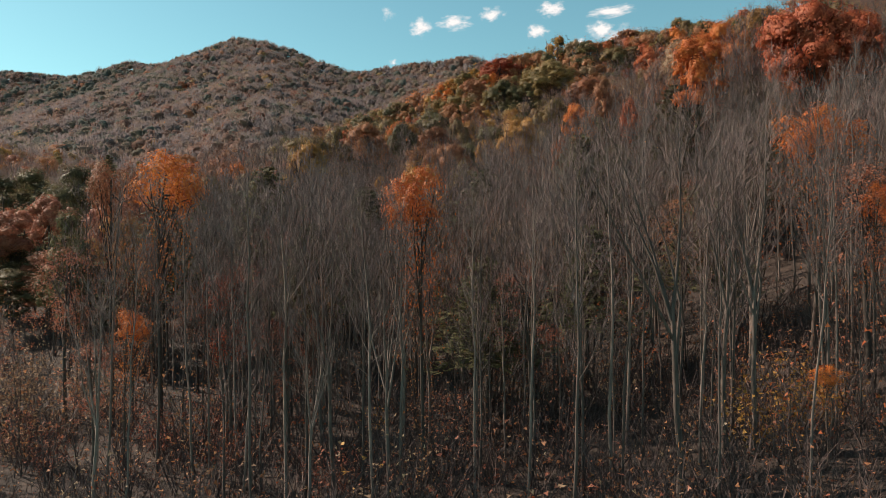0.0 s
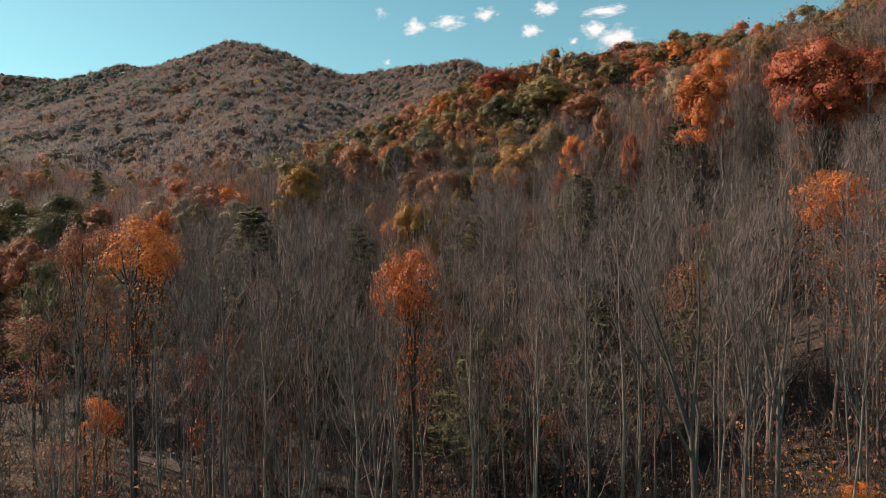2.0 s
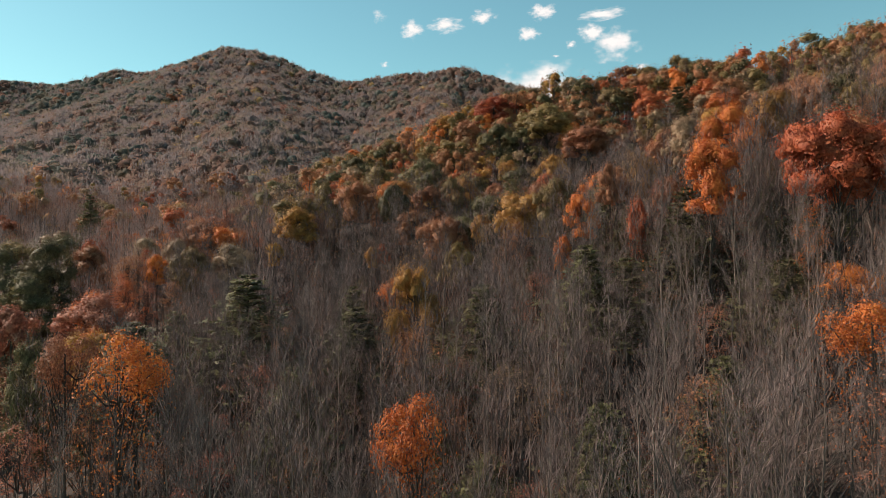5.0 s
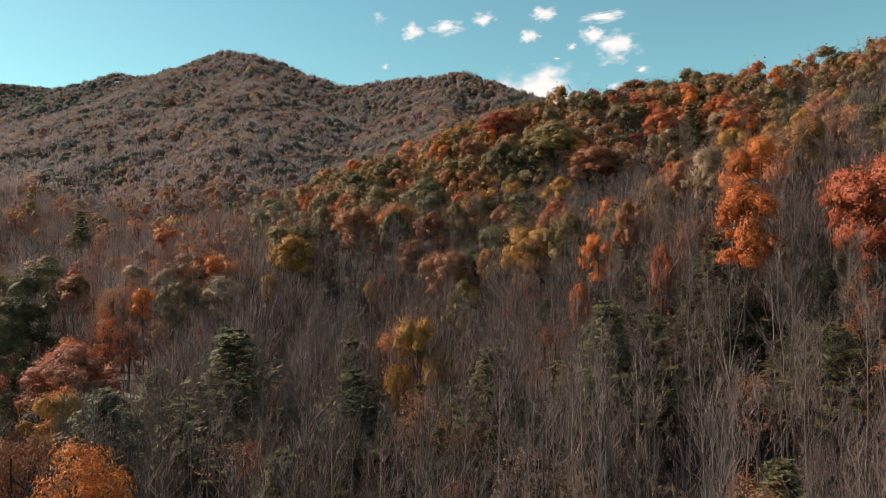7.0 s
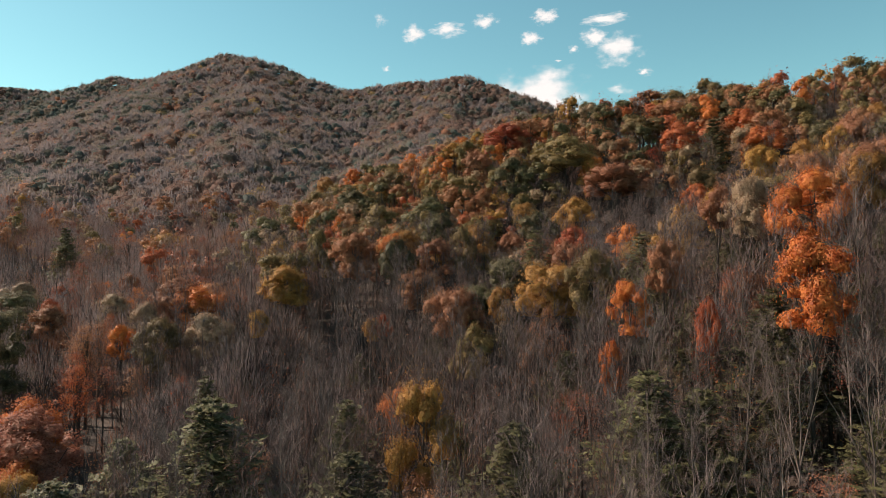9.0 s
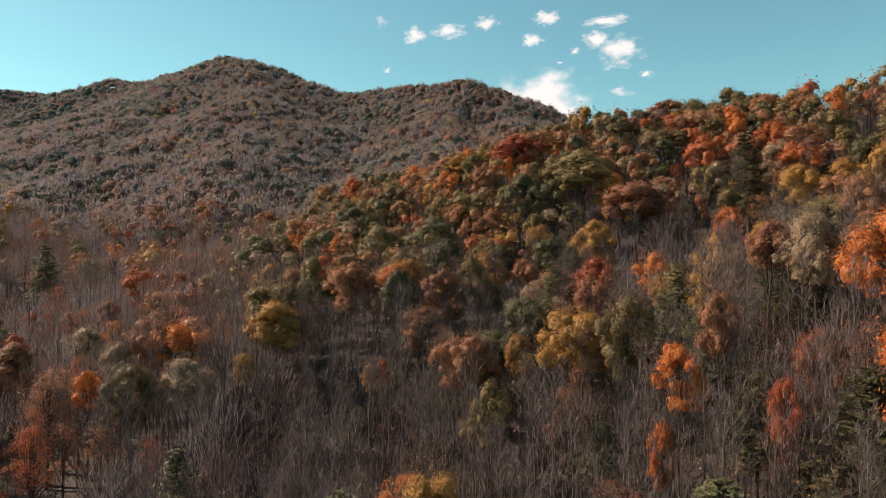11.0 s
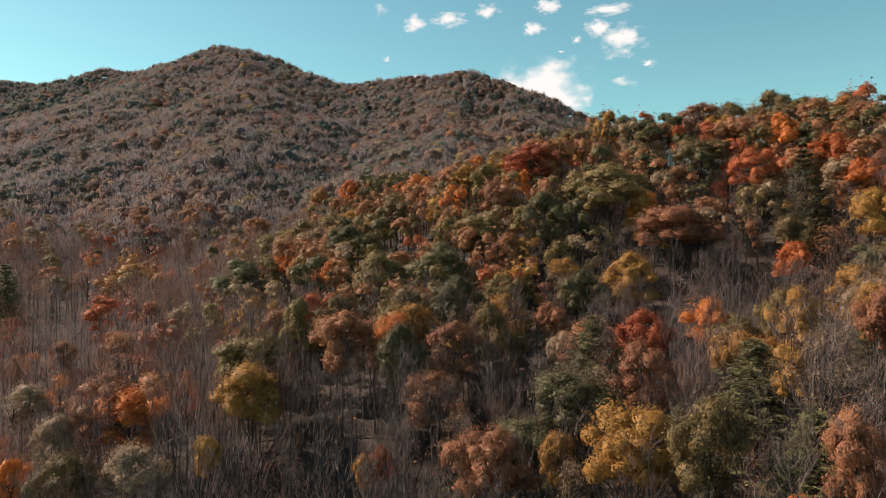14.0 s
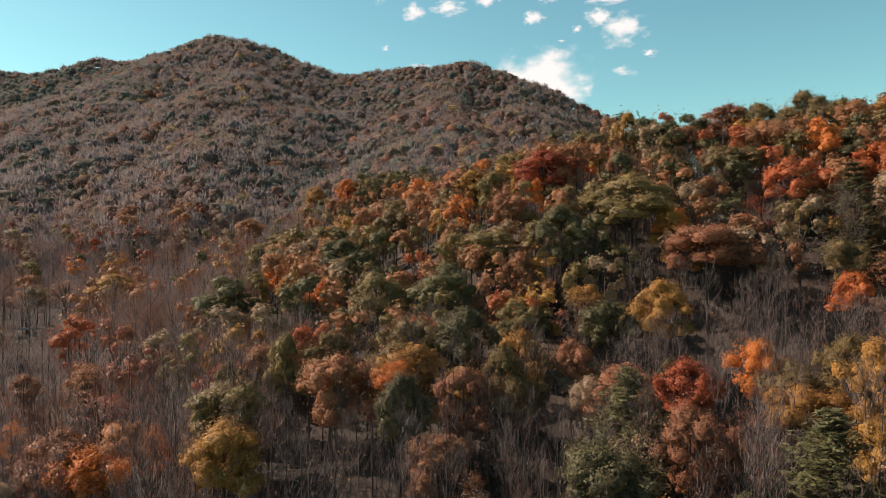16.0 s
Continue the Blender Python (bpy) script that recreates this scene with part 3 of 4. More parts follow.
feature("orange", -10.6, 171.7, 55.9, 6.3, 3)
feature("olive", -38.9, 194.2, 52.5, 6.7, 0)
feature("gold", -32.6, 165.7, 49.9, 11.4, 0)
feature("gold", 20.3, 197.6, 64.1, 6.1, 3)
feature("red", 26.8, 166.7, 57.2, 7.7, 2)
feature("rust", 22.9, 156.0, 54.6, 8.8, 1)
feature("tan", 17.3, 155.5, 51.5, 7.6, 7)
feature("orange", 58.3, 182.1, 67.3, 6.9, 0)
feature("rust", 67.3, 187.3, 71.2, 9.2, 7)
feature("olive", 48.0, 166.9, 60.5, 8.1, 0)
feature("gold", 37.4, 146.4, 55.1, 5.1, 1)
feature("gold", 15.8, 136.7, 50.7, 10.5, 0)
feature("olive", 22.1, 130.1, 52.7, 7.9, 0)
feature("gold", 8.9, 139.8, 46.4, 4.4, 1)
feature("rust", 29.4, 118.4, 53.6, 4.2, 1)
feature("gold", 46.8, 143.4, 62.8, 4.6, 1)
feature("tan", 61.6, 168.5, 64.5, 6.9, 7)
feature("tan", -2.6, 153.3, 45.9, 6.3, 7)
feature("gold", -13.7, 152.8, 40.2, 3.3, 1)
feature("red", -11.9, 153.7, 40.8, 3.3, 1)
feature("pink", 7.3, 176.3, 52.3, 3.7, 7)
feature("rust", -1.3, 158.0, 46.3, 4.7, 7)
feature("tan", -60.2, 164.1, 42.5, 7.5, 0)
feature("tan", -44.0, 153.5, 41.2, 10.0, 0)
feature("olive", -52.9, 152.4, 40.6, 8.8, 0)
feature("orange", -61.3, 155.2, 38.6, 5.3, 0)
feature("pink", -60.1, 189.8, 47.9, 12.0, 7)
feature("rust", -72.6, 208.6, 49.0, 5.4, 0)
feature("tan", -75.1, 182.8, 43.3, 8.4, 0)
feature("gold", -108.3, 297.3, 59.9, 14.6, 0)
feature("rust", -125.6, 300.0, 58.6, 15.8, 7)
feature("rust", -87.2, 293.9, 59.9, 8.6, 7)
feature("orange", -93.2, 244.3, 53.9, 7.5, 7)
feature("gold", -36.1, 157.3, 41.4, 4.2, 1)
feature("rust", -89.8, 202.7, 45.7, 6.9, 7)
feature("rust", -81.9, 207.0, 47.3, 7.1, 1)
feature("orange", 36.6, 96.0, 53.5, 8.4, 0)
feature("orange", 49.1, 118.1, 63.3, 9.5, 0)
feature("gold", 55.7, 116.8, 65.2, 7.1, 1)
feature("gold", 91.5, 183.0, 80.6, 7.8, 0)
feature("rust", 44.6, 139.4, 62.8, 6.5, 1)
feature("tan", 46.4, 129.2, 63.3, 8.5, 0)
feature("tan", 38.1, 138.4, 59.4, 9.3, 7)
feature("rust", 30.9, 122.0, 53.4, 5.0, 1)
feature("red", 28.9, 103.9, 46.8, 3.2, 1)
feature("orange", 19.2, 108.1, 41.3, 2.8, 1)
feature("orange", 23.1, 115.0, 48.1, 5.6, 1)
feature("gold", -3.7, 107.0, 39.3, 8.0, 8)
feature("orange", -7.0, 112.2, 35.1, 5.7, 3)
feature("tan", -102.2, 192.3, 45.6, 11.0, 0)
feature("red", -87.6, 178.1, 42.4, 5.7, 1)
feature("rust", -68.1, 155.4, 39.6, 8.6, 7)
feature("red", -63.7, 143.6, 36.0, 6.0, 7)
feature("orange", -56.5, 118.6, 33.1, 7.6, 0)
feature("orange", -49.1, 105.2, 28.7, 5.5, 1)
feature("rust", 11.8, 122.2, 43.1, 4.7, 7)
feature("orange", 43.6, 84.9, 45.0, 4.0, 7)
feature("pink", -52.0, 112.0, 33.8, 12.5, 0)
feature("pink", -30.3, 88.2, 24.8, 4.1, 7)
feature("olive", -102.8, 172.4, 43.9, 15.4, 8)
feature("green", -96.4, 180.7, 44.7, 16.2, 8)
feature("pink", -60.1, 102.3, 32.3, 6.5, 0)
feature("green", -49.3, 88.7, 30.3, 6.3, 8)
feature("rust", -86.0, 174.4, 41.5, 9.9, 1)
feature("red", 48.5, 88.0, 55.5, 13.0, 2)
feature("red", 57.0, 90.0, 55.0, 9.0, 0)
# three dark crowns added in place of the deep shade below the oaks
feature("green", -71.8, 118.0, 28.2, 12.9, 8)
feature("green", -72.9, 112.0, 25.2, 11.3, 8)
feature("green", -52.0, 92.0, 27.1, 8.0, 8)
feature("rust", -51.6, 139.7, 34.4, 5.6, 7)
feature("red", -43.1, 136.9, 33.0, 4.6, 7)
feature("pink", -58.6, 142.5, 34.0, 5.8, 7)
feature("rust", -133.4, 266.2, 54.0, 12.0, 7)
feature("orange", -87.3, 204.2, 45.4, 7.0, 7)
feature("rust", -59.4, 213.3, 51.2, 8.7, 7)
feature("rust", -45.1, 167.5, 45.2, 5.1, 7)
feature("red", -62.0, 177.3, 43.1, 6.6, 7)
feature("red", -52.0, 213.5, 53.7, 6.2, 7)
feature("red", -106.1, 226.9, 49.9, 6.8, 7)
feature("rust", -50.6, 153.4, 38.0, 5.2, 7)
feature("orange", -45.2, 174.9, 47.2, 4.6, 7)
feature("gold", -73.4, 229.1, 53.6, 6.9, 7)
feature("rust", -136.5, 296.9, 57.6, 11.7, 7)
feature("rust", 35.7, 109.8, 50.5, 4.5, 0)
feature("olive", 3.7, 132.2, 41.7, 6.9, 1)
feature("olive", 67.8, 168.5, 66.0, 7.7, 0)
feature("tan", 57.9, 161.6, 62.3, 9.7, 0)
feature("tan", 9.6, 135.8, 45.3, 4.5, 7)
feature("rust", 14.3, 124.6, 45.2, 3.9, 7)
feature("rust", -67.6, 154.3, 38.2, 6.4, 7)
feature("rust", -69.7, 204.2, 49.8, 8.0, 7)
feature("tan", -75.7, 179.0, 43.2, 6.7, 7)
feature("orange", -60.0, 137.8, 34.7, 4.6, 7)
feature("red", -65.4, 160.1, 40.8, 4.8, 7)
feature("rust", -68.6, 203.9, 50.1, 11.1, 7)
feature("orange", -71.1, 183.7, 44.9, 7.1, 7)
feature("rust", -67.0, 158.0, 39.8, 9.6, 7)
feature("red", -59.7, 136.8, 34.7, 7.1, 7)
feature("gold", -48.4, 100.3, 29.1, 7.8, 0)
feature("red", 34.8, 110.7, 50.5, 4.8, 7)
feature("red", 29.2, 104.8, 46.2, 3.7, 7)

PINES = {}


def pine_tree(form, m):
    if form not in PINES:
        stem, top = pine_shape(40 + form, 20, (9.5, 9.0)[form], (20, 17)[form], (24, 20)[form], (0.22, 0.36)[form])
        PINES[form] = thing("pine_tree", stem, top, BARK_DARK, LEAF["pine"], "crown", "green pine with drooping tiers of needles", "tree", "pines among the bare trees")
        PINES[form].matrix_basis = m
        return PINES[form]
    return again(PINES[form], m)


def pine_feature(x, y, top, wide=1.0, form=0, room=3.5):
    s = (top - float(ground_z(x, y))) / 20
    TAKEN.append((x, y, room))
    pine_tree(form, stand(special, x, y, s, wide))


pine_feature(72, 203, 86, 1.15, 0, 6)
pine_feature(-131, 265, 61, 1.15, 0, 8)
pine_feature(-36, 128, 34, 0.9, 1)
pine_feature(28, 178, 55, 1.2, 1)
pine_feature(20, 96, 40, 1.4, 1)
pine_feature(35, 101, 48, 1.2, 1)
pine_feature(-13, 111, 34, 1.2, 1)
pine_feature(26, 67, 30, 1.3, 1)
pine_feature(6, 96, 35, 1.4, 1)
pine_feature(-16, 81, 27, 1.4, 1)
pine_feature(-38, 106, 31, 1.2, 1)
pine_feature(30, 112, 46, 1.2, 1)
pine_feature(52, 150, 60, 1.2, 1)
pine_feature(4, 62, 23, 1.4, 1)
pine_feature(14, 66, 26, 1.4, 1)

pine_feature(-26.5, 102.0, 36.3, 1.5, 1)
pine_feature(-10.9, 96.0, 32.1, 1.5, 1)
pine_feature(-38.1, 92.0, 31.0, 1.5, 1)
pine_feature(25.1, 95.0, 38.3, 1.6, 1)
pine_feature(55.7, 150.0, 57.5, 1.5, 1)
pine_feature(36.0, 150.0, 55.1, 1.5, 1)
pine_feature(31.3, 128.0, 51.5, 1.6, 1)
pine_feature(18.7, 165.0, 56.4, 1.2, 1)

TAKEN.append((-4.0, 98.0, 8.0))       # open ground before the tall golden tree
taken = np.array(TAKEN)


def clear_of(p, gap=1.0):
    d = np.hypot(p[:, None, 0] - taken[None, :, 0], p[:, None, 1] - taken[None, :, 1])
    return np.all(d > taken[None, :, 2] * 0.9 + gap, axis=1)


def glade(p):
    """Thin ground before the dark pine and the rail."""
    return (p[:, 0] > -152) & (p[:, 0] < -100) & (p[:, 1] > 222) & (p[:, 1] < 291)


def in_view(p, margin=14):
    """The wedge of country ahead."""
    return (np.abs(p[:, 0] + 0.03 * p[:, 1]) < 0.70 * p[:, 1] + margin) & (p[:, 1] > 30)


def leaf_zone(x, y):
    """How far the woods are still in leaf: 0 bare, 1 full."""
    hill = np.clip((y - 150 + 0.1 * x) / 30, 0.12, 1) * np.clip((x + 58 + 0.12 * (y - 150)) / 35, 0, 1)
    hill = np.maximum(hill, np.clip((x - 40) / 20, 0, 1) * np.clip((y - 85) / 30, 0, 1) * 0.6)
    hill = hill * np.clip((y - 95) / 25, 0, 1)
    hill = np.maximum(hill, 0.45 * np.exp(-((x - 26) ** 2 / 900 + (y - 142) ** 2 / 420)))
    hollow = np.exp(-((x - 42) ** 2 + ((y - 184) * 0.8) ** 2) / 450)
    return np.clip(hill * (0.82 + 0.25 * patch(x, y, 23.0)) * (1 - 0.95 * hollow), 0.0, 1.0)


HILL_KINDS = ["olive", "rust", "green", "gold", "orange", "red", "tan"]
HILL_SHARE = [0.33, 0.34, 0.10, 0.12, 0.05, 0.03, 0.03]

# ---- the nearer woods, tree by tree ----
rng = np.random.default_rng(11)
spots = scatter(rng, -200, 190, 30, 205, 6.3)
spots = spots[in_view(spots) & clear_of(spots)]
zone = leaf_zone(spots[:, 0], spots[:, 1])
roll = rng.random(len(spots))
leafy = (roll < zone * 0.8)
for (x, y) in spots[leafy]:
    kind = HILL_KINDS[rng.choice(7, p=HILL_SHARE)]
    h = rng.uniform(15, 22)
    w = rng.uniform(7, 11.5)
    form = int(rng.integers(3)) + (FAR_FORM if y > 172 else 0)
    fh, fw = FORMS[form][:2]
    leafy_tree(kind, form, stand(rng, x, y, h / fh, w * fh / (fw * h)))

BARE = []
for i in range(10):
    stem, crown, mist = bare_shape(200 + i, 23.0, 19, 5, 5, start=0.42 + 0.03 * (i % 5), spread=(0.6, 0.8, 1.0)[i % 3], leaders=4 if i > 7 else 0)
    BARE.append([stem, crown, None, mist])


def bare_tree(form, m):
    stem, crown, made, mist = BARE[form]
    if made is None:
        words = "tall leafless grey tree forking into upright limbs" if form > 7 else "tall leafless grey tree with fine twigs"
        BARE[form][2] = thing("bare_tree", stem, crown, BARK, TWIG, "crown", words, "tree", "bare trees on the lower slope", mist)
        BARE[form][2].matrix_basis = m
    else:
        again(made, m)


def bare_feature(x, y, top, form, wide=1.0):
    h = top - float(ground_z(x, y))
    bare_tree(form, stand(special, x, y, h / 23.0, wide))


bare_feature(15.2, 43, 35, 8, 1.1)
bare_feature(16.2, 39.6, 29, 1, 0.8)
bare_feature(14.2, 52, 33, 0)
bare_feature(7.6, 39.5, 30, 0, 0.9)
bare_feature(-13.3, 46, 30, 4)
bare_feature(21.4, 39.5, 31, 2, 0.8)
bare_feature(11.3, 45.5, 32, 3)
bare_feature(25.4, 44, 33, 5)
bare_feature(27.5, 47, 33, 6, 0.8)
bare_feature(19.5, 47, 33, 9)
bare_feature(-3, 46, 27, 6)
bare_feature(7, 160, 49, 8)
bare_feature(44, 174, 60, 9)
bare_feature(22, 184, 58, 8)
bare_feature(75, 250, 105, 4)
for x, y in np.concatenate([scatter(special, 28, 58, 165, 198, 6.5), scatter(special, -22, 14, 116, 172, 6.0)]):
    bare_tree(int(special.integers(10)), stand(special, x, y, special.uniform(0.6, 0.85), special.uniform(1.0, 1.3)))

for x, y in scatter(rng, -75, 75, 56, 118, 9.0):
    if rng.random() < 0.62 and abs(x) < 0.66 * y + 6:
        h = rng.uniform(9, 19)
        leafy_tree(["rust", "rust", "pink", "tan", "red", "pink"][int(rng.integers(6))], 7, stand(rng, x, y, h / 20, rng.uniform(0.9, 1.4)))

bare_spots = scatter(rng, -110, 110, 46, 108, 4.7)
bare_spots = bare_spots[in_view(bare_spots, 14) & clear_of(bare_spots, -0.5)]
bare_spots = bare_spots[rng.random(len(bare_spots)) > leaf_zone(bare_spots[:, 0], bare_spots[:, 1])]
bare_spots = bare_spots[np.argsort(bare_spots[:, 1])]
def open_ground(p):
    """The clearing with pale brush at the valley's edge."""
    return (p[:, 0] < -25 - 0.15 * (70 - p[:, 1])) & (p[:, 1] < 74)


bare_spots = bare_spots[~open_ground(bare_spots) | (rng.random(len(bare_spots)) < 0.15)]
bare_spots = bare_spots[~((bare_spots[:, 0] < -40) & (bare_spots[:, 1] > 70))]
for x, y in bare_spots[:285]:
    bare_tree(int(rng.integers(10)), stand(rng, x, y, rng.uniform(0.7, 1.1), rng.uniform(0.8, 1.1)))

for x, y in np.concatenate([scatter(rng, -70, 80, 85, 150, 15.0), scatter(rng, 4, 70, 84, 152, 11.0)]):
    if rng.random() < 0.5 and abs(x) < 0.6 * y:
        pine_tree(1, stand(rng, x, y, rng.uniform(0.45, 0.8), rng.uniform(1.2, 1.7)))


# ---- the woods behind, joined ----
slots = [BARK_MID, TWIG, HAZE, RUSTY]
shapes = [joined(*bare_shape(300 + i, 21.0, 15, 3, 5, start=0.28, sides=4, spread=1.1, steps=2, twig=0.024, rings=5, light=True, misty=140), 1) for i in range(8)]
shapes += [joined(*bare_shape(320 + i, 21.0, 15, 3, 5, start=0.28, sides=4, spread=1.1, steps=2, twig=0.024, rings=5, light=True, misty=150), 1) for i in range(4)]
for i in (2, 7, 10):                  # a few still hold dry leaves
    v, f, index = shapes[i]
    shapes[i] = (v, f, np.where(index == 2, 3, index))
rest = bare_spots[285:]
more = np.concatenate([scatter(rng, -120, 120, 48, 115, 5.5), scatter(rng, -60, 190, 100, 310, 5.2)])
more = more[in_view(more) & clear_of(more, -3.5)]
z = leaf_zone(more[:, 0], more[:, 1])
more = more[(rng.random(len(more)) > z * 0.8) & ((more[:, 1] > 100) | (rng.random(len(more)) < 0.7))]
rest = np.concatenate([rest, more[~open_ground(more)]])
rest = rest[~((rest[:, 0] < -42) & (rest[:, 1] < 140))]
n = len(rest)
clear_wood = (rest[:, 0] > -30) & (rest[:, 1] > 118)
plant("bare_woods", rest, shapes, np.where(clear_wood, 8 + rng.integers(4, size=n), rng.integers(8, size=n)), rng.uniform(0.65, 1.1, n) * np.where(rest[:, 1] > 200, 0.78, 1.0), rng.uniform(0.85, 1.2, n), slots, "grey leafless woods on the lower slope", "trees", rng)

slots = [BARK_DARK] + [LEAF[k] for k in KINDS]
mid_kinds = ["olive", "rust", "green", "gold", "orange", "red", "tan", "pink"]
shapes = []
for i, k in enumerate(mid_kinds):
    for j in range(2):
        shapes.append(joined(*leafy_shape(400 + 2 * i + j, 19, 9.5, 560, 0.66, 0.62, 9, False, True), 1 + KINDS.index(k)))
mid = np.concatenate([scatter(rng, -200, 260, 205, 300, 6.5), scatter(rng, -330, 40, 300, 440, 8.0)])
mid = mid[in_view(mid) & clear_of(mid, -1.5) & ~((mid[:, 0] > 30 + 0 * mid[:, 1]) & (mid[:, 1] > 300))]
share = np.where((mid[:, 0] > -60)[:, None], np.array([[0.30, 0.31, 0.11, 0.10, 0.05, 0.04, 0.06, 0.03]]), np.array([[0.1, 0.27, 0.05, 0.11, 0.04, 0.04, 0.21, 0.18]]))
keep = rng.random(len(mid)) < np.where(mid[:, 0] > -55 - 0.1 * (mid[:, 1] - 240), 0.85, 0.2)
keep &= ~glade(mid)
mid, share = mid[keep], share[keep]
pickk = np.array([rng.choice(8, p=s) for s in share]) * 2 + rng.integers(2, size=len(mid))
n = len(mid)
plant("hillside_woods", mid, shapes, pickk, rng.uniform(0.75, 1.12, n), rng.uniform(0.8, 1.15, n), slots, "mixed woods in autumn colours along the ridge", "trees", rng)


def far_shape(seed, height, width, count, bare):
    """A crown seen from far off: an uneven core under loose sprays, or, where it is bare, under fine upright twigs."""
    r = np.random.default_rng(seed)
    top = Shape()
    clumps(top, [(0, 0, height * 0.5)], [width * (0.33 if bare else 0.38)], 2, r, 0.8, 0.25)
    d = unit(r.normal(size=(count, 3)) + (0, 0, 0.45))
    a = np.arctan2(d[:, 1], d[:, 0])
    swell = 1 + 0.2 * np.sin(3 * a + seed) * np.sin(4 * d[:, 2] + seed * 2) - 0.5 * r.random(count) ** 1.5
    p = d * swell[:, None] * (width * 0.5, width * 0.5, height * 0.36) + (0, 0, height * 0.52)
    if bare:
        way = unit(d * 0.4 + r.normal(size=(count, 3)) * 0.25 + (0, 0, 0.9))
        blades(top, p - way, way, r.uniform(1.6, 3.2, count), r.uniform(0.16, 0.34, count), r)
    else:
        sprays(top, p, unit(d * (1, 1, 1.2) + r.normal(size=(count, 3)) * 0.4), r.uniform(0.5, 1.2, count), r)
    return top.arrays()


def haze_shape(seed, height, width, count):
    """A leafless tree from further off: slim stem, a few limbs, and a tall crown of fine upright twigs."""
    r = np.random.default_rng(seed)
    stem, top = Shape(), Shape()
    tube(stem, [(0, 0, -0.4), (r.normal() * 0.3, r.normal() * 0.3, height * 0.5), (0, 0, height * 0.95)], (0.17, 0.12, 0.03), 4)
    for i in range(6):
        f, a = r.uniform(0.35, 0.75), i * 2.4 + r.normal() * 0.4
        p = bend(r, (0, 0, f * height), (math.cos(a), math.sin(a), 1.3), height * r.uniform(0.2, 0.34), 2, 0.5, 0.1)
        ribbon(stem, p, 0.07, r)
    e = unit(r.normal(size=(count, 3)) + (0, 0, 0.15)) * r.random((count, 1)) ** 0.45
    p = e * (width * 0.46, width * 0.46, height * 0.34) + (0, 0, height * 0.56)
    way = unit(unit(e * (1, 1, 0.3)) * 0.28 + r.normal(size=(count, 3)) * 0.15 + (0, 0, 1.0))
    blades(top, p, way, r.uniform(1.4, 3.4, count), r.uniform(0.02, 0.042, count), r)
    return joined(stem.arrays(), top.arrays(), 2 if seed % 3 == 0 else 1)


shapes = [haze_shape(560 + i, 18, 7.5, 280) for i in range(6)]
vale = np.concatenate([scatter(rng, -280, -30, 120, 225, 6.0), scatter(rng, -330, -50, 225, 440, 6.0)])
vale = vale[in_view(vale) & clear_of(vale, -1.0) & ~((vale[:, 0] < -48) & (vale[:, 1] < 150))]
vale = vale[~glade(vale) | (rng.random(len(vale)) < 0.25)]
crest_low = scatter(rng, 15, 150, 222, 292, 4.6)
crest_low = crest_low[in_view(crest_low)]
size = np.concatenate([rng.uniform(0.7, 1.15, len(vale)), rng.uniform(0.42, 0.7, len(crest_low))])
vale = np.concatenate([vale, crest_low])
n = len(vale)
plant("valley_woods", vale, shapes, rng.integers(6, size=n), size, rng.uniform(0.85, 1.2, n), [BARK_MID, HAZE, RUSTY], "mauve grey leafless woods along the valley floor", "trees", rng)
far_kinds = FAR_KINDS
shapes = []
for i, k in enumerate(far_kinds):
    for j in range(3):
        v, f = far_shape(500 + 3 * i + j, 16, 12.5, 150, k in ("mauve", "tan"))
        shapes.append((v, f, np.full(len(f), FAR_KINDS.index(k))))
far = np.concatenate([scatter(rng, -900, 330, 300, 720, 7.6), scatter(rng, -1000, 330, 720, 1160, 8.8)])
far = far[in_view(far, 20)]
crest = np.array(CRESTS[0][0] + CRESTS[1][0][1:])
far = far[far[:, 1] < np.interp(far[:, 0], crest[:, 0], crest[:, 1]) + 18]
far = far[(far[:, 1] > 440) | ((far[:, 0] < -60) & (far[:, 1] > 400))]
far = far[(far[:, 0] < 0.24 * far[:, 1]) & (far[:, 0] < 190)]
fx, fy = far[:, 0], far[:, 1]
lean_to = patch(fx, fy, 40.0, 0.4)
share = np.tile([0.44, 0.17, 0.15, 0.12, 0.08, 0.014, 0.013, 0.013], (len(far), 1))
share[:, 0] *= np.where((fx > -70) & (fy > 480), 0.5, 1.0)
share[:, 1] *= np.where((fx > -70) & (fy > 480), 2.2, 1.0) * np.clip(1 + 0.8 * lean_to, 0.2, 2.0)
share[:, 2] *= np.clip(1 - 1.2 * lean_to, 0.2, 3.0)
# extra green and olive on the left ridge stand in for its bluish shade
share[:, 4] *= np.where((fx < -360) & (fy > 860), 7.0, 1.0) * np.clip(1 - lean_to, 0.2, 2.5)
share[:, 2] *= np.where((fx < -360) & (fy > 860), 2.5, 1.0)
share /= share.sum(1, keepdims=True)
pickk = (share.cumsum(1) < rng.random((len(far), 1))).sum(1).clip(0, 7) * 3 + rng.integers(3, size=len(far))
n = len(far)
plant("far_woods", far, shapes, pickk, rng.uniform(0.85, 1.1, n), rng.uniform(0.85, 1.15, n), [HAZED_LEAF[k] for k in FAR_KINDS], "distant hills covered in bare and russet woods, colours paled for haze", "trees", rng)


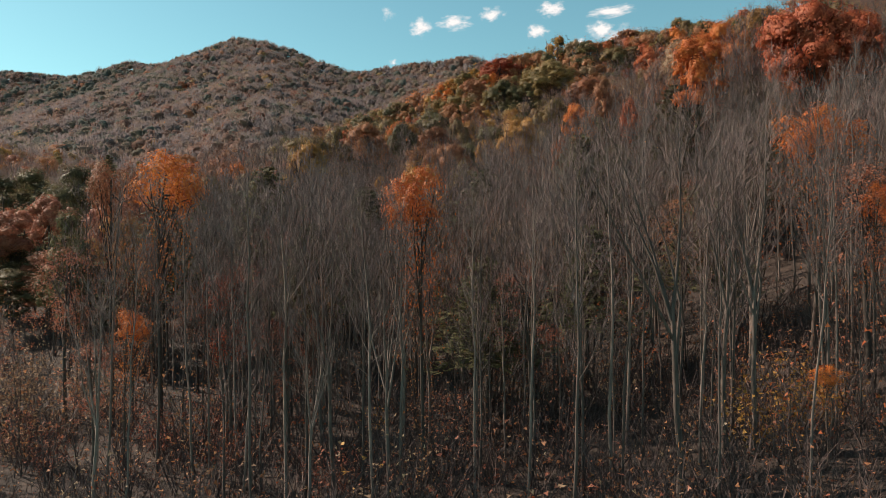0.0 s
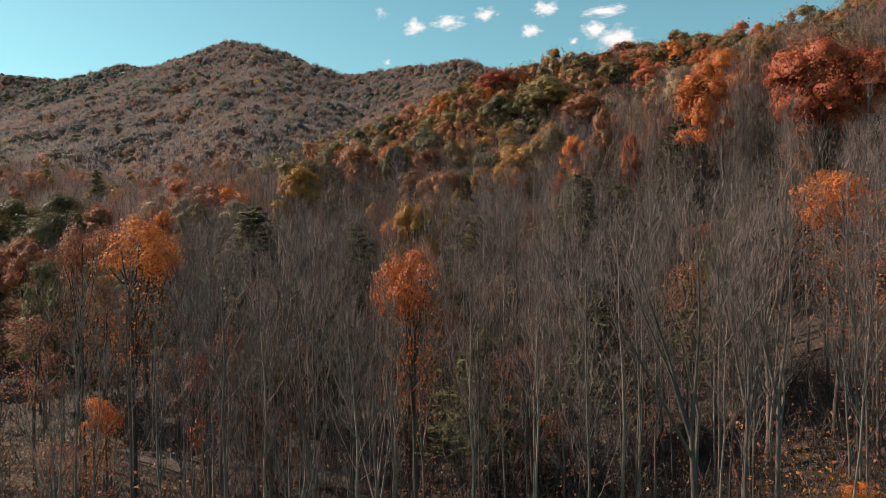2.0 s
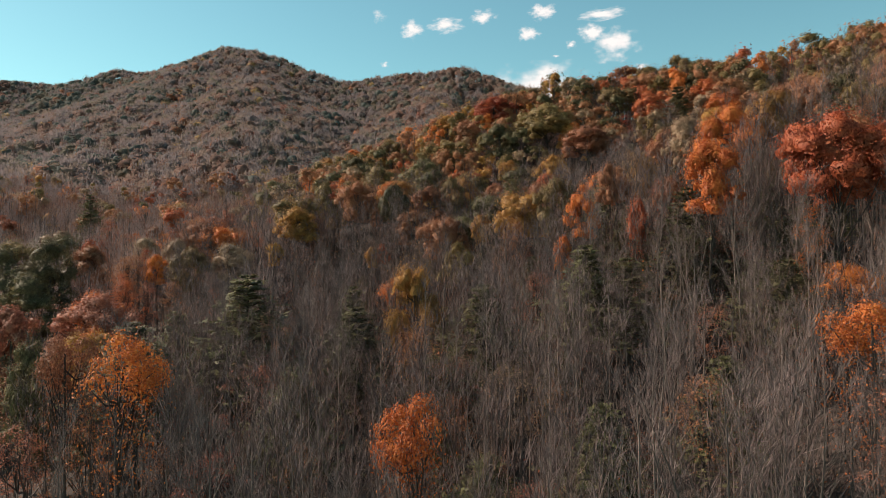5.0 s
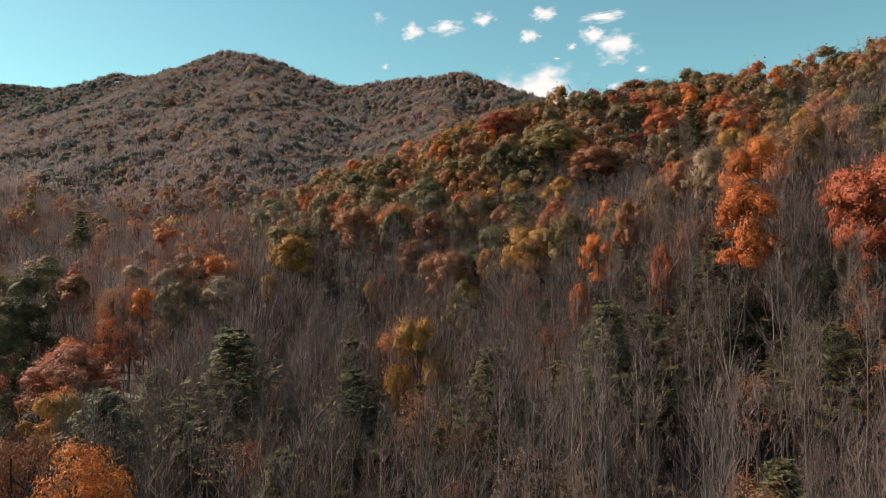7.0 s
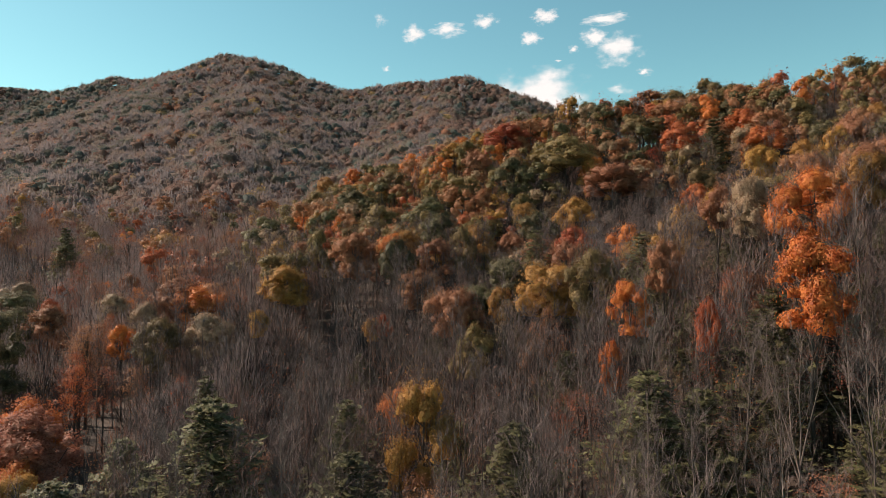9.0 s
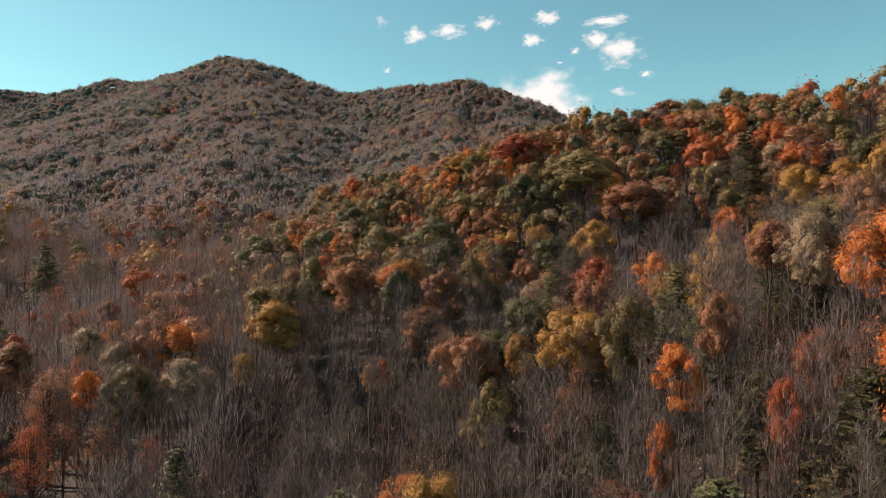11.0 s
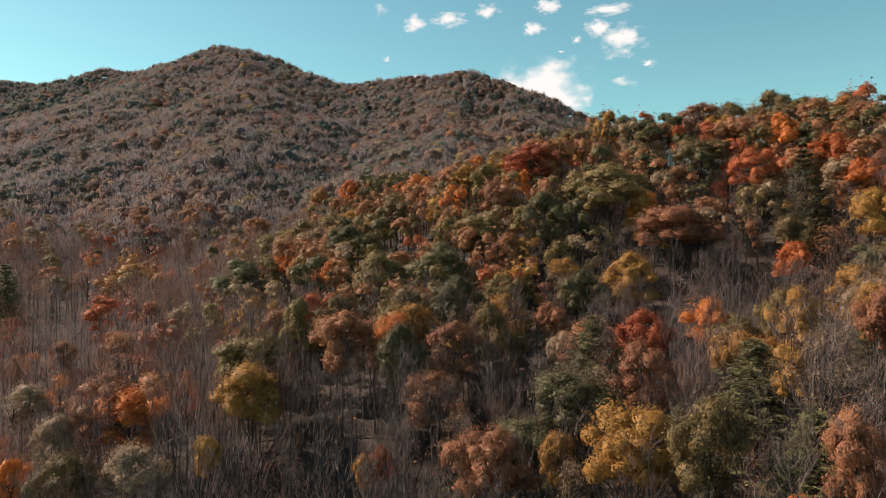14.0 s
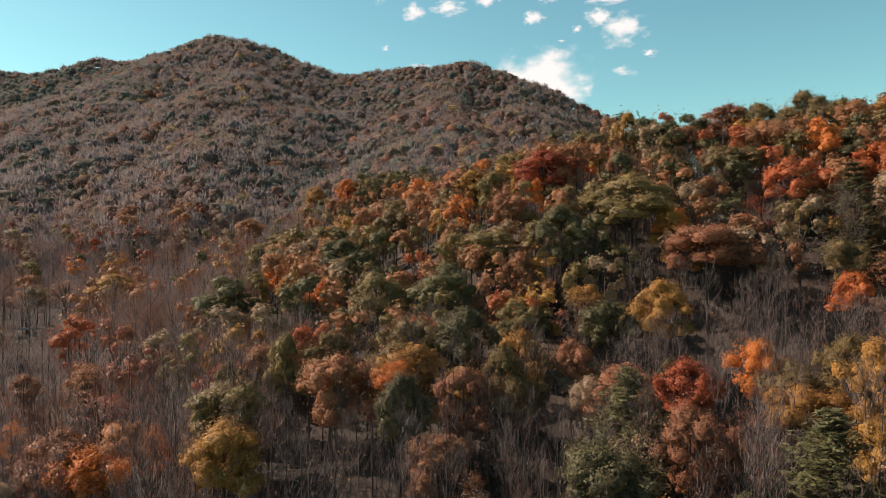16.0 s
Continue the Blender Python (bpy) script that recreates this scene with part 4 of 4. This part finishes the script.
# ---- brush and saplings under the trees ----
def brush_shape(seed, height, width, stems, sprigs, leaf_count, leaf_size):
    r = np.random.default_rng(seed)
    wood, top = Shape(), Shape()
    ends = []
    bases, ways, lens = [], [], []
    for i in range(stems):
        az = r.random() * 2 * math.pi
        way = np.array((math.cos(az) * width / height, math.sin(az) * width / height, 1.0)) * (r.uniform(0.2, 0.9), r.uniform(0.2, 0.9), 1)
        p = bend(r, (r.normal() * 0.2, r.normal() * 0.2, -0.2), way, height * r.uniform(0.6, 1.05), 2, 0.2, 0.12)
        ribbon(wood, p, 0.035, r)
        for _ in range(sprigs):
            bases.append(p[1] + (p[2] - p[1]) * r.uniform(-0.4, 1))
            ways.append(unit(unit(p[2] - p[0]) + r.normal(size=3) * 0.7))
            lens.append(r.uniform(0.5, 1.4))
        ends += [p[1], p[2]]
    blades(wood, np.array(bases), np.array(ways), np.array(lens), 0.014 + 0 * np.array(lens), r)
    ends = np.array(ends)
    if leaf_count:
        c = ends[r.integers(len(ends), size=leaf_count)] + r.normal(size=(leaf_count, 3)) * (0.16 * width, 0.16 * width, 0.1 * height)
        sprays(top, c, unit(r.normal(size=(leaf_count, 3)) + (0, 0, 0.6)), leaf_size * r.uniform(0.6, 1.4, leaf_count), r)
        return joined(wood.arrays(), top.arrays(), 0)
    v, f = wood.arrays()
    return v, f, np.zeros(len(f), int)


brush_kinds = ["tan", "tan", "rust", "pink", "pink", "rust", "tan", "red", "gold"]
shapes = []
for i, k in enumerate(brush_kinds):
    v, f, m = brush_shape(700 + i, 4.2, 3.6, 9, 7, 0 if i < 2 else 28, 0.2)
    shapes.append((v, f, np.where(np.arange(len(f)) < 9 * 4 + 63, 0, 1 + KINDS.index(k))))
low = np.concatenate([scatter(rng, -60, 60, 32, 70, 1.9), scatter(rng, -90, 90, 70, 125, 4.0), scatter(rng, -190, 190, 125, 300, 8.0), scatter(rng, -110, -30, 115, 220, 6.5), scatter(rng, -35, 70, 95, 175, 3.2)])
low = low[in_view(low, 8)]
low = low[~((low[:, 0] > -30) & (low[:, 1] > 118)) | (rng.random(len(low)) < 0.7)]
low = low[~open_ground(low) | (rng.random(len(low)) < 0.75)]
n = len(low)
plant("undergrowth", low, shapes, rng.choice(9, n, p=[0.2, 0.2, 0.16, 0.12, 0.08, 0.1, 0.08, 0.04, 0.02]), rng.uniform(0.5, 1.5, n) * np.where(low[:, 1] > 125, 1.6, 1.0), rng.uniform(0.8, 1.3, n), [BRUSH] + [LEAF[k] for k in KINDS], "tangled brush and saplings with a few red leaves", "undergrowth", rng)


sap_kinds = ["rust", "pink", "red", "tan", "gold", "orange"]
shapes = []
for i, k in enumerate(sap_kinds):
    v, f, m = brush_shape(720 + i, 8.0, 4.0, 12, 7, 120, 0.22)
    shapes.append((v, f, np.where(np.arange(len(f)) < 12 * 4 + 84, 0, 1 + KINDS.index(k))))
sap = np.concatenate([scatter(rng, -100, 100, 40, 150, 6.0), scatter(rng, -160, -25, 150, 280, 7.0)])
sap = sap[in_view(sap, 6)]
sap = sap[rng.random(len(sap)) < 0.62]
n = len(sap)
plant("sapling_thicket", sap, shapes, rng.choice(6, n, p=[0.34, 0.22, 0.14, 0.16, 0.08, 0.06]), rng.uniform(0.6, 1.4, n), rng.uniform(0.7, 1.1, n), [BRUSH] + [LEAF[k] for k in KINDS], "thin saplings holding a few rusty leaves", "saplings", rng)


def shrub(kind, label, spots):
    """Rounded shrubs, each a thing of its own."""
    made = None
    for x, y, h in spots:
        m = stand(special, x, y, h / 4.0)
        if made is None:
            v, f, index = brush_shape(760 + KINDS.index(kind), 4.0, 4.6, 14, 8, 500, 0.2)
            root = new("shrub")
            edge = 14 * 4 + 112
            for name, sel, mat in (("stem", f[:edge], TWIG), ("crown", f[edge:], LEAF[kind])):
                used, back_ = np.unique(sel, return_inverse=True)
                ob = new(name, np_mesh(name, v[used], back_.reshape(-1, 3), [mat]))
                ob.parent = root
            made = tagged(root, label, "shrub", kind + " shrubs under the trees")
            made.matrix_basis = m
        else:
            again(made, m)


shrub("tan", "pale tan shrub with thin dry leaves", [(-41, 66, 5.5), (-45, 70, 6), (-37, 64, 4), (-48, 76, 5), (-40, 73, 5), (-35, 69, 4.5), (-43, 62, 4), (-38, 59, 3.5), (-51, 72, 5)])
shrub("pink", "dusky pink shrub beside the bare trunks", [(-34, 57, 3.5), (-39, 61, 4), (-25, 60, 4.5), (-19, 58, 4), (-9, 52, 4), (-22, 64, 5)])
shrub("gold", "yellow leaved sapling beside pale trunks", [(22, 46, 5), (26, 49, 5)])


def guard_rail(x, y, length, posts):
    """A pale roadside rail on posts, across the far side of the valley."""
    root = new("guard_rail")
    z = float(ground_z(x, y))
    root.matrix_basis = Matrix.Translation((x, y, z))
    pale = bark_material("weathered_white_paint", (0.45, 0.43, 0.40), (0.72, 0.70, 0.66), 2.0)
    for name, size, at in [("beam", (length, 0.12, 0.55), (0, 0, 3.2))] + [("post", (0.22, 0.2, 3.6), ((i / (posts - 1) - 0.5) * (length - 0.4), 0.16, 1.5)) for i in range(posts)]:
        bm = bmesh.new()
        bmesh.ops.create_cube(bm, size=1)
        bmesh.ops.scale(bm, vec=size, verts=bm.verts)
        bmesh.ops.bevel(bm, geom=bm.edges[:], offset=0.03, segments=1, affect="EDGES")
        bmesh.ops.translate(bm, vec=at, verts=bm.verts)
        me = bpy.data.meshes.new(name)
        bm.to_mesh(me)
        bm.free()
        me.materials.append(pale)
        new(name, me).parent = root
    return tagged(root, "weathered white rail on posts beyond the trees", "guard rail")


guard_rail(-135, 291, 13.5, 6)


# ---- clouds, far behind all ----
def cloud_material(name, seed, puffs, dense):
    m, n, l = material(name)
    tc = n.new("ShaderNodeTexCoord")
    nz = node(n, "ShaderNodeTexNoise", Scale=puffs, Detail=6.0, Roughness=0.55)
    off = n.new("ShaderNodeVectorMath")
    off.operation = "ADD"
    off.inputs[1].default_value = (seed * 3.1, seed * 1.7, seed)
    l.new(tc.outputs["Object"], off.inputs[0])
    l.new(off.outputs[0], nz.inputs["Vector"])
    ln = n.new("ShaderNodeVectorMath")
    ln.operation = "LENGTH"
    l.new(tc.outputs["Object"], ln.inputs[0])
    add = n.new("ShaderNodeMath")
    add.operation = "MULTIPLY_ADD"
    add.inputs[1].default_value, add.inputs[2].default_value = -0.62, dense
    l.new(ln.outputs["Value"], add.inputs[0])
    tot = n.new("ShaderNodeMath")
    tot.operation = "ADD"
    l.new(add.outputs[0], tot.inputs[0])
    l.new(nz.outputs["Fac"], tot.inputs[1])
    mr = node(n, "ShaderNodeMapRange", From_Min=0.52, From_Max=1.0)
    mr.interpolation_type = "SMOOTHSTEP"
    l.new(tot.outputs[0], mr.inputs["Value"])
    em = node(n, "ShaderNodeEmission", Color=(1.0, 0.93, 0.9, 1), Strength=0.62)
    tr = n.new("ShaderNodeBsdfTransparent")
    mix = n.new("ShaderNodeMixShader")
    l.new(mr.outputs[0], mix.inputs["Fac"])
    l.new(tr.outputs[0], mix.inputs[1])
    l.new(em.outputs[0], mix.inputs[2])
    out = n.new("ShaderNodeOutputMaterial")
    l.new(mix.outputs[0], out.inputs["Surface"])
    return m


def cloud(across, up, width, height, dense=0.55, seed=1, lean=0.0):
    """A small cloud at a bearing and a height in degrees, its size in degrees too."""
    far_off = 4000.0
    a, e = radians(across), radians(up)
    at = Vector((math.sin(a) * math.cos(e), math.cos(a) * math.cos(e), math.sin(e))) * far_off
    me = bpy.data.meshes.new("cloud")
    me.from_pydata([(-1, -1, 0), (1, -1, 0), (1, 1, 0), (-1, 1, 0)], [], [(0, 1, 2, 3)])
    me.materials.append(cloud_material("cloud", seed, 2.1, dense))
    ob = new("cloud", me)
    ob.matrix_basis = look(at, (0, 0, 60), lean) @ Matrix.Rotation(math.pi, 4, "Y") @ Matrix.Diagonal((far_off * radians(width) * 0.66, far_off * radians(height) * 0.66, 1, 1))
    return tagged(ob, "small white cloud in a blue sky", "cloud", "clouds over the ridge", kind="structure")


cloud(-1.77, 18.42, 2.02, 1.45, 0.52, 1)
cloud(1.17, 18.76, 2.89, 1.20, 0.52, 2)
cloud(4.30, 19.30, 2.17, 1.25, 0.52, 3)
cloud(8.10, 17.87, 1.73, 1.16, 0.52, 4)
cloud(9.30, 19.51, 2.12, 1.25, 0.52, 5)
cloud(13.23, 17.69, 2.22, 1.45, 0.52, 6)
cloud(14.16, 19.00, 3.47, 0.96, 0.52, 7)
cloud(11.61, 16.89, 0.96, 0.77, 0.45, 8)
cloud(15.27, 16.69, 3.61, 2.51, 0.52, 9)
cloud(17.28, 14.83, 1.25, 0.87, 0.45, 10)
cloud(15.36, 13.54, 3.37, 1.54, 0.30, 11)
cloud(8.44, 12.80, 6.9, 4.6, 0.66, 12)
cloud(12.41, 12.37, 2.31, 1.83, 0.30, 13)
cloud(-4.07, 15.68, 1.16, 0.77, 0.30, 14)
cloud(-1.21, 14.38, 3.37, 0.87, 0.30, 15)
cloud(-7.64, 13.10, 1.93, 0.67, 0.30, 16)
cloud(-9.60, 13.75, 1.45, 0.77, 0.30, 17)
cloud(-4.48, 19.51, 1.93, 1.73, 0.30, 18)
cloud(10.37, 16.09, 1.25, 0.48, 0.30, 19)
